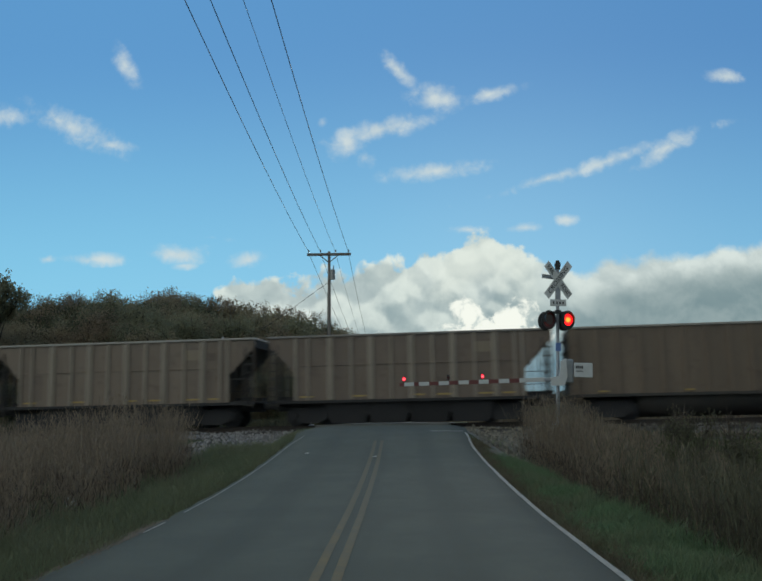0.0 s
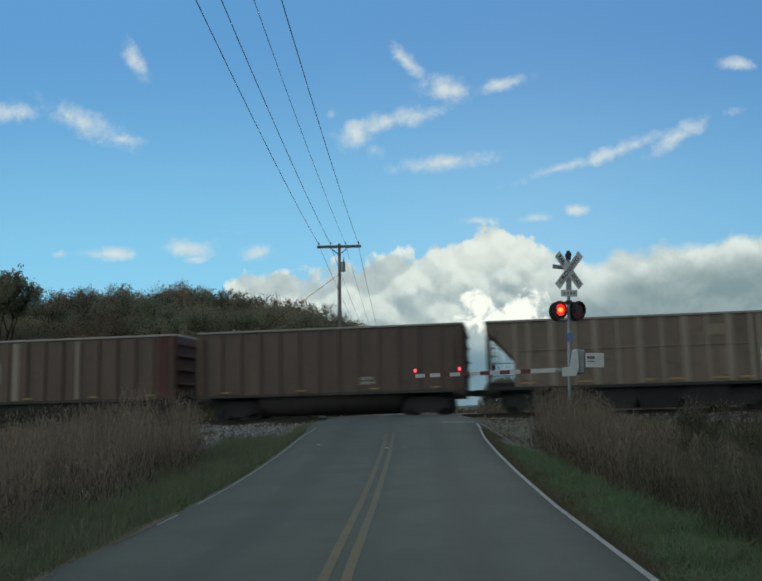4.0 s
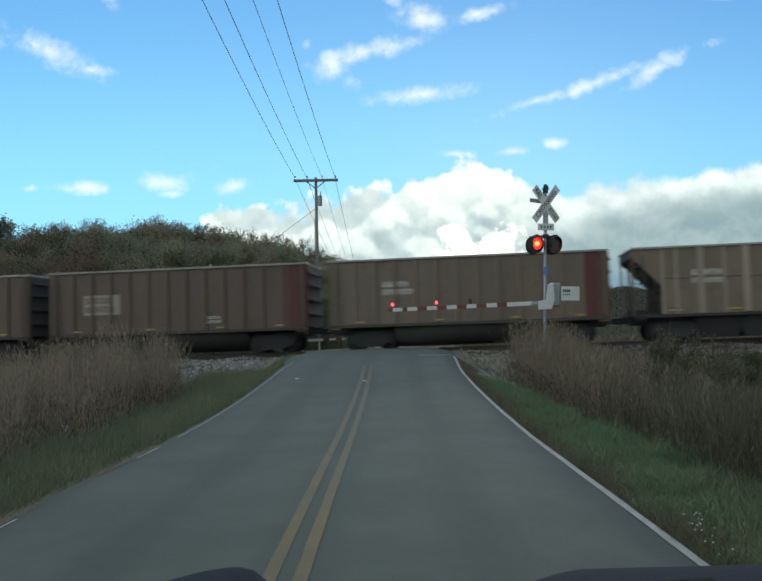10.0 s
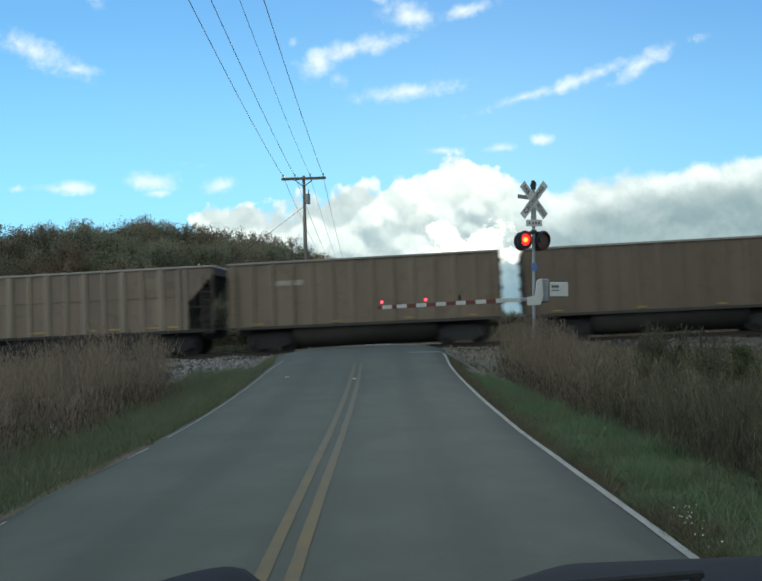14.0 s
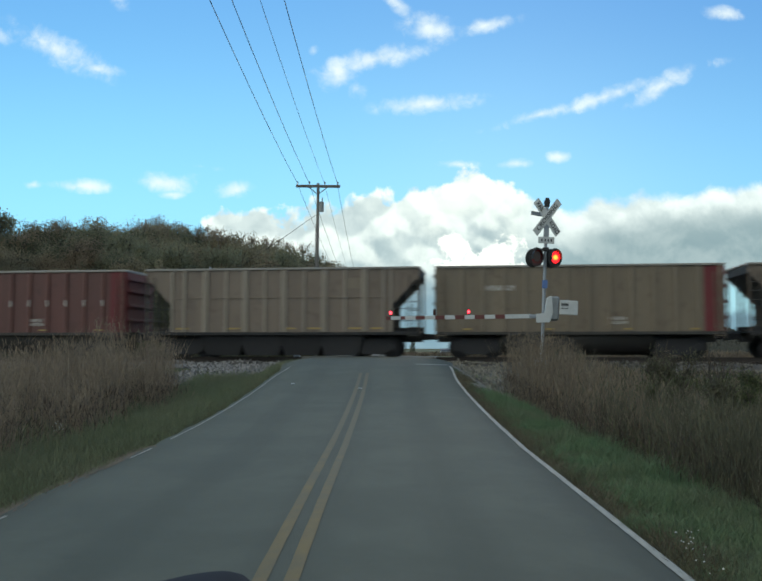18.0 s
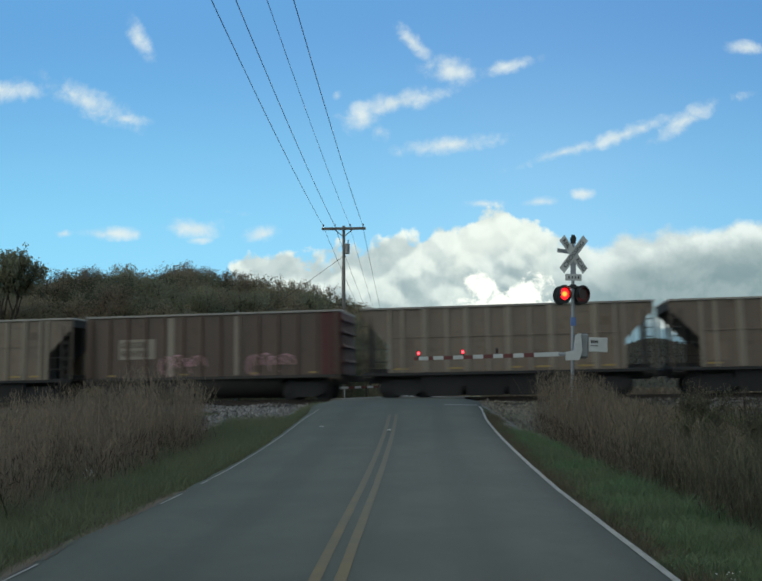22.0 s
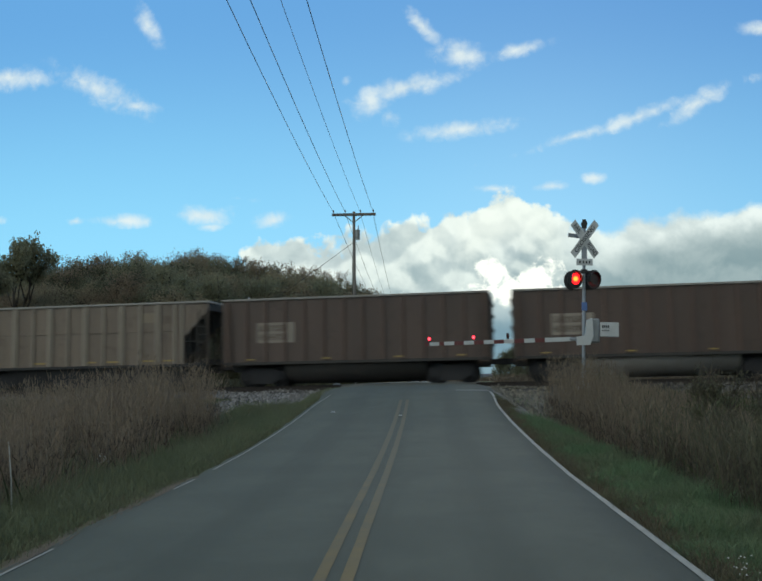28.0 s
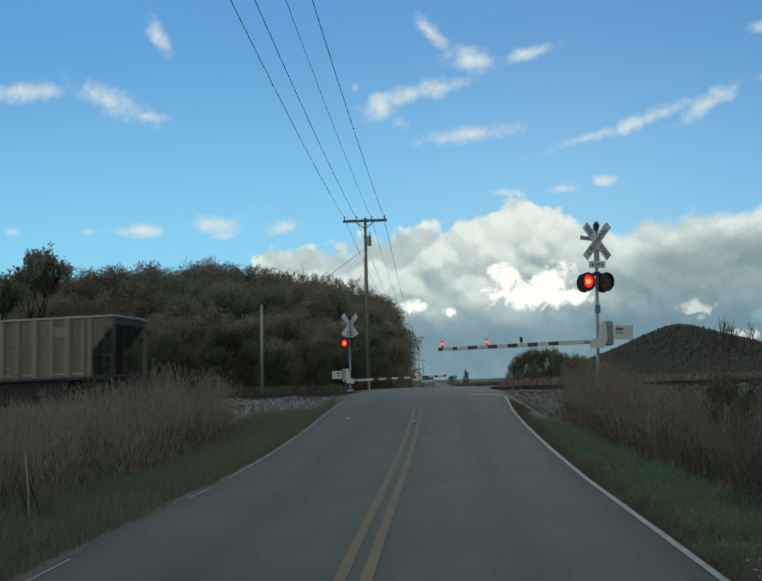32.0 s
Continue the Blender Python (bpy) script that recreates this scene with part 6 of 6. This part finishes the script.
def woods():
    full = [tree_model(100 + k, 8.0, 8500, 0.10, spread_r=1.25, skirt=0.8, squash=1.35) for k in range(5)]
    airy = [tree_model(200 + k, 8.0, 1500, 0.075, spread_r=0.55, depth=4) for k in range(3)]
    bush = [tree_model(300 + k, 4.0, 4200, 0.085, spread_r=1.5, skirt=1.2, squash=1.2) for k in range(3)]
    rnd = random.Random(5)
    group = "trees on the wooded hill"
    half = {id(m): np.percentile(np.abs([v.co.x for v in m[1].vertices] + [v.co.y for v in m[1].vertices]), 92) for m in full + bush}

    def leaf():
        pick = rnd.random()
        return M["leaf_olive"] if pick < 0.40 else M["leaf_green"] if pick < 0.66 else M["leaf_dark"] if pick < 0.84 else M["leaf_brown"]
    # the wood: highest at the back, its front falling towards the track
    for k in range(250):
        y = 51 + 41 * ((k * 0.618034) % 1.0)
        a = -0.60 + ((k * 0.754878 + 0.1 * rnd.random()) % 1.0) * 0.565
        kind = "bush" if y < 57 else "full"
        model = (bush if kind == "bush" else full)[k % 3 if kind == "bush" else k % 5]
        x, low = a * y, float(np.interp(y, (51, 58, 70, 82, 86), (0.30, 0.52, 0.78, 0.97, 1.0)))
        rise = rnd.uniform(0.94, 1.02) if y > 82 else rnd.uniform(0.80, 1.10)
        for _ in range(2):
            ground = float(land(x, y))
            h = max(1.25 + float(skyline(x / y)) * y * min(low * rise, 1.02) - ground, 2.0)
            scale = h / (4.0 if kind == "bush" else 8.0)
            x = min(x, -0.038 * y - half[id(model)] * scale)
        words = {"full": "olive and brown autumn tree on the wooded hill", "bush": "dense olive undergrowth bush at the hill's foot"}[kind]
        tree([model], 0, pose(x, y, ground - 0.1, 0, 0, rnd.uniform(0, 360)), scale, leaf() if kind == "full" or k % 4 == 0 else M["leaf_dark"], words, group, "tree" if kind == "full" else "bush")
    # half-bare crowns that stand up over the skyline
    for k, (a, b) in enumerate(((-0.56, 0.128), (-0.4094, 0.150), (-0.395, 0.151), (-0.3836, 0.158), (-0.3617, 0.156), (-0.35, 0.158), (-0.34, 0.157), (-0.31, 0.147), (-0.2768, 0.159), (-0.25, 0.152), (-0.2319, 0.150),
                                (-0.22, 0.146), (-0.2085, 0.147), (-0.19, 0.142), (-0.178, 0.133), (-0.166, 0.138), (-0.1525, 0.140), (-0.143, 0.133), (-0.1238, 0.132), (-0.11, 0.120), (-0.085, 0.112), (-0.068, 0.105))):
        y = 88 + 4 * rnd.random()
        x = a * y
        ground = float(land(x, y))
        tree(airy, k % 3, pose(x, y, ground - 0.1, 0, 0, rnd.uniform(0, 360)), (1.25 + b * y - ground) / 8.0, M["leaf_olive"] if k % 3 else M["leaf_brown"], "half-bare autumn tree above the wooded hill", group, "tree", "twig")
    # the lone taller tree on the skyline, and its neighbour
    big = [tree_model(402, 8.0, 6500, 0.10, spread_r=0.85, depth=4, bare=0.68)]
    for a, y, b in ((-0.492, 66, 0.176), (-0.542, 60, 0.147)):
        x, top = a * y, 1.25 + b * y
        ground = float(land(x, y))
        tree(big, 0, pose(x, y, ground, 0, 0, 40), (top - ground) / 8.0, M["leaf_green"], "tall open-crowned dark tree above the wood", group).scale[0] *= 0.66
    # clumps beyond the crossing on the other side
    for x, y, top, kind in ((9.4, 108, 3.1, 0), (10.7, 108, 4.3, 1), (12.2, 109, 4.75, 2), (13.6, 110, 4.85, 1), (15.0, 109, 4.1, 0), (16.4, 111, 4.1, 2), (17.7, 112, 3.8, 1), (19.2, 113, 3.4, 0),
                            (2.3, 150, 1.9, 2), (21.0, 118, 2.6, 2)):
        ground = float(land(x, y))
        tree(bush, kind, pose(x, y, ground, 0, 0, 50 * kind), (top - ground) / 4.0, M["leaf_green"], "dark rounded tree clump beyond the crossing", "trees beyond the crossing")
    conifer = [tree_model(350, 4.0, 3000, 0.09, spread_r=1.0, skirt=2.0, squash=1.3)]
    fir = tree(conifer, 0, pose(4.65, 150, float(land(4.65, 150))), (2.9 - float(land(4.65, 150))) / 4.0, M["leaf_dark"], "small dark pointed evergreen beyond the crossing", "trees beyond the crossing")
    fir.scale[0] *= 0.5
    slim = [tree_model(310 + k, 4.0, 2600, 0.055, spread_r=1.1, skirt=0.9) for k in range(3)]
    # saplings in the ditch on the near side
    for x, y, h, mat in ((4.30, 13.0, 1.55, "weed_shade"), (4.05, 12.8, 1.2, "weed_green"), (4.55, 13.4, 1.3, "weed_shade"), (4.75, 12.0, 1.15, "weed_green"), (4.62, 11.7, 1.25, "weed_shade"), (5.2, 12.4, 1.1, "weed_green"), (4.95, 11.0, 1.0, "weed_shade"), (6.0, 14.2, 1.2, "weed_green")):
        sap = tree(slim, int(x * 2) % 3, pose(x, y, float(land(x, y)) - 0.05, 0, 0, 60 * x), h / 4.0 * 1.1, M[mat], "dark green sapling among the dry weeds", "saplings in the ditch", "sapling")
        sap.scale = (h * 0.20, h * 0.20, h / 4.0 * 1.12)
    # bare twigs that stand over the weeds on the far bank
    twig = [tree_model(500 + k, 3.0, 40, 0.03, spread_r=0.6, depth=2) for k in range(2)]
    for x, y, h in ((14.7, 47, 3.0), (15.3, 47, 3.7), (15.75, 47.4, 3.4), (16.3, 47, 2.8), (17.1, 47.5, 3.4), (18.4, 49, 2.6), (5.6, 18.0, 1.5), (6.6, 17.0, 1.5), (5.3, 16.6, 1.9), (5.05, 16.0, 1.7)):
        shrub = tree(twig, int(x) % 2, pose(x, y, float(land(x, y)), 0, 0, 70 * x), h / 3.0, M["leaf_brown"], "bare thin shrub with upright twigs", "bare shrubs", "shrub")
        shrub.scale = (h / 3.0 * 0.55, h / 3.0 * 0.55, h / 3.0)


def far_hill():
    """The wooded mound beyond the crossing, with its cover of tree tops."""
    def height(x, y):
        d = ((x - 118) / np.where(x < 118, 42.0, 43.0)) ** 2 + ((y - 430) / 90.0) ** 2
        e = ((x - 260) / 90.0) ** 2 + ((y - 450) / 100.0) ** 2
        return -1.2 + 24.6 * np.exp(-d ** 0.74) + 9.0 * np.exp(-e)
    grid_sheet("hill", np.arange(-10, 520, 9.0), np.arange(250, 640, 10.0), height, M["far_wood"], "dark wooded mound on the horizon")
    rnd = np.random.RandomState(81)
    n = 60000
    x, y = rnd.uniform(30, 330, n), 205 + 265 * rnd.rand(n) ** 0.8
    z = height(x, y)
    ok = (z > -1.15) & (x / y > 0.10) & (x / y < 0.75)
    c = np.stack([x, y, z + 0.3], -1)[ok]
    count = len(c)
    rad = 0.35 + 0.7 * rnd.rand(count) ** 2
    octa = np.array([(1, 0, 0), (-1, 0, 0), (0, 1, 0), (0, -1, 0), (0, 0, 1), (0, 0, -0.6)], float)
    tri = np.array([(0, 2, 4), (2, 1, 4), (1, 3, 4), (3, 0, 4), (2, 0, 5), (1, 2, 5), (3, 1, 5), (0, 3, 5)])
    lump = octa[None] * rnd.uniform(0.6, 1.2, (count, 6, 1)) + rnd.uniform(-0.2, 0.2, (count, 6, 3))
    verts = (c[:, None] + lump * (rad * 1.5)[:, None, None] * np.array((SQ, 1, 1.1))).reshape(-1, 3)
    faces = (tri[None] + 6 * np.arange(count)[:, None, None]).reshape(-1, 3)
    tagged(link_mesh("hill_trees", raw_mesh("hill_trees", verts, faces, True), M["far_wood"], None, "olive and brown woods covering the far mound"), category="woods", kind="stuff")


weeds()
woods()
far_hill()


# ---------------------------------------------------------------- waiting cars, far roof, own car
def waiting_car(x, y, turn, paint, label):
    z = float(road_z(y)) + 0.03
    c = thing("car", label, "car", "cars waiting beyond the crossing", at=pose(x, y, z, 0, 0, turn))
    bm = fresh()
    prism(bm, [(-2.2, 0.35), (-2.25, 0.70), (-2.05, 0.88), (-1.05, 0.98), (-0.35, 1.42), (0.95, 1.45), (1.75, 1.02), (2.2, 0.95), (2.25, 0.40)], -0.66, 0.66, "x")
    bmesh.ops.bevel(bm, geom=list(bm.edges), offset=0.06, segments=2, affect="EDGES")
    part("body", bm, M[paint], c)
    bm = fresh()
    prism(bm, [(-1.03, 1.00), (-0.36, 1.40), (-0.38, 1.42), (-1.06, 1.02)], -0.56, 0.56, "x")
    part("windscreen", bm, M["glass"], c, "dark windscreen")
    for s in (-1, 1):
        bm = fresh()
        block(bm, s * 0.36, s * 0.60, -2.27, -2.20, 0.62, 0.76, 0.02)
        part("headlight", bm, M["galvanized"], c)
        for yy in (-1.4, 1.4):
            bm = fresh()
            tube(bm, (s * 0.52, yy, 0.31), (s * 0.67, yy, 0.31), 0.31, n=18)
            part("wheel", bm, M["rubber"], c)


def own_car():
    """The bonnet and wiper of the car that carries the eye."""
    c = thing("own_car", "dark parked car with a humped bonnet and a wiper", "car")
    verts, faces = [], []
    xs, ys = np.linspace(-0.68, 0.68, 57), np.linspace(0.80, 1.62, 12)
    for y in ys:
        for x in xs:
            # humps shaped to fit the camera's view; the right one stands for a reflection
            crest = 0.806 + 0.053 * float(ease(-0.58, -0.28, x) * (1 - ease(-0.285, -0.20, x))) + 0.034 * float(ease(0.18, 0.36, x))
            verts.append((x, y, crest - 0.055 * (y - 1.5) - 0.35 * max(0, y - 1.50) ** 1.3))
    n = len(xs)
    for j in range(len(ys) - 1):
        for i in range(n - 1):
            faces.append((j * n + i, j * n + i + 1, (j + 1) * n + i + 1, (j + 1) * n + i))
    k = len(verts)
    for x in xs:
        verts.append((x, 1.66, 0.45))
    for i in range(n - 1):
        faces.append(((len(ys) - 1) * n + i, (len(ys) - 1) * n + i + 1, k + i + 1, k + i))
    link_mesh("bonnet", raw_mesh("bonnet", verts, faces, True), M["car_dark"], c)
    bm = fresh()
    tube(bm, (-0.06, 0.90, 0.967), (0.08, 0.90, 0.980), 0.0035, n=6)
    tube(bm, (0.08, 0.90, 0.980), (0.33, 0.90, 0.990), 0.0045, n=6)
    tube(bm, (0.32, 0.90, 0.990), (0.325, 0.90, 0.970), 0.006, n=6)
    tube(bm, (0.325, 0.90, 0.972), (0.52, 0.86, 0.880), 0.006, n=6)
    part("wiper", bm, M["rubber"], c)
    # sides, doors and tail below the windows
    bm = fresh()
    prism(bm, [(-2.75, 0.28), (-2.82, 0.62), (-2.70, 0.84), (-0.30, 0.83), (0.70, 0.80), (1.66, 0.70), (1.72, 0.30)], -0.66, 0.66, "x")
    bmesh.ops.bevel(bm, geom=list(bm.edges), offset=0.04, segments=2, affect="EDGES")
    part("body", bm, M["car_dark"], c)
    for s in (-1, 1):
        for y in (1.05, -1.75):
            bm = fresh()
            tube(bm, (s * 0.56, y, 0.33), (s * 0.70, y, 0.33), 0.31, n=18)
            wheel = part("wheel", bm, M["rubber"], c)
            bm = fresh()
            tube(bm, (s * 0.69, y, 0.33), (s * 0.706, y, 0.33), 0.19, n=14)
            part("rim", bm, M["galvanized"], wheel)


waiting_car(-1.15, 86, 0, "car_white", "white car waiting in the road beyond the crossing")
waiting_car(-1.2, 95, 0, "car_dark", "dark car waiting behind a white one")
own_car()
house = thing("house", "low grey house with a dark roof far beyond the crossing", "house", at=pose(21.3, 300, -0.9))
b0 = fresh()
block(b0, -1.9, 1.9, -3, 3, 0, 1.45)
part("wall", b0, M["siding"], house)
b0 = fresh()
prism(b0, [(-3.4, 1.45), (3.4, 1.45), (0, 2.15)], -2.15, 2.15, "x")
part("roof", b0, M["roof_grey"], house)


# ---------------------------------------------------------------- movement
def train_s(t):
    """Where the coupling behind the second car stands along the track."""
    return -5.806 - 12.9055 * t - 0.0001984 * t * t - 0.0000886 * t ** 3


def car_pose(i, t):
    s = (i - 0.5) * PITCH + train_s(t)
    x, w = s * math.cos(TRACK_A), HALF
    return (Matrix.Translation((x - w * math.sin(TRACK_A), TRACK_Y + s * math.sin(TRACK_A) + w * math.cos(TRACK_A), RAIL_Z + TRACK_G * x))
            @ Matrix.Rotation(TRACK_A, 4, "Z") @ Matrix.Rotation(-math.atan(TRACK_G), 4, "Y"))


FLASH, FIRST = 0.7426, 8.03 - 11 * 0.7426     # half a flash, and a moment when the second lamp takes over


def motions():
    for i, car in CARS:
        walk(car, [(t, car_pose(i, t)) for t in (0, 4, 8, 12, 16, 20, 24, 28, 32)])
    # wheels roll: one axle is keyed, the rest share its turning
    rows = []
    for f in range(32 * FPS + 1):
        t = f / FPS
        rows.append((t, Matrix.Rotation((train_s(t) - train_s(0)) / 0.42, 4, "Y")))
    walk(WHEELS[0], rows)
    first = WHEELS[0].animation_data
    for w in WHEELS[1:]:
        w.rotation_mode = "QUATERNION"
        w.animation_data_create()
        w.animation_data.action, w.animation_data.action_slot = first.action, first.action_slot
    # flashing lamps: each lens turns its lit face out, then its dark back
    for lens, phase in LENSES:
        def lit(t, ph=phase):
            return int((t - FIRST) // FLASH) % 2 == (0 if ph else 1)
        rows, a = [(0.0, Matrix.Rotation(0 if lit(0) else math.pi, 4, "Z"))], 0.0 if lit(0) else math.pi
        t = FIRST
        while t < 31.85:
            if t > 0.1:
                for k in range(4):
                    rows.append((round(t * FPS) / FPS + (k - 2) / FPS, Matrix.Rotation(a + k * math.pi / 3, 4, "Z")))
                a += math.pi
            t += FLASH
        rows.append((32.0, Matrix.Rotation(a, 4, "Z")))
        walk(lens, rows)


motions()
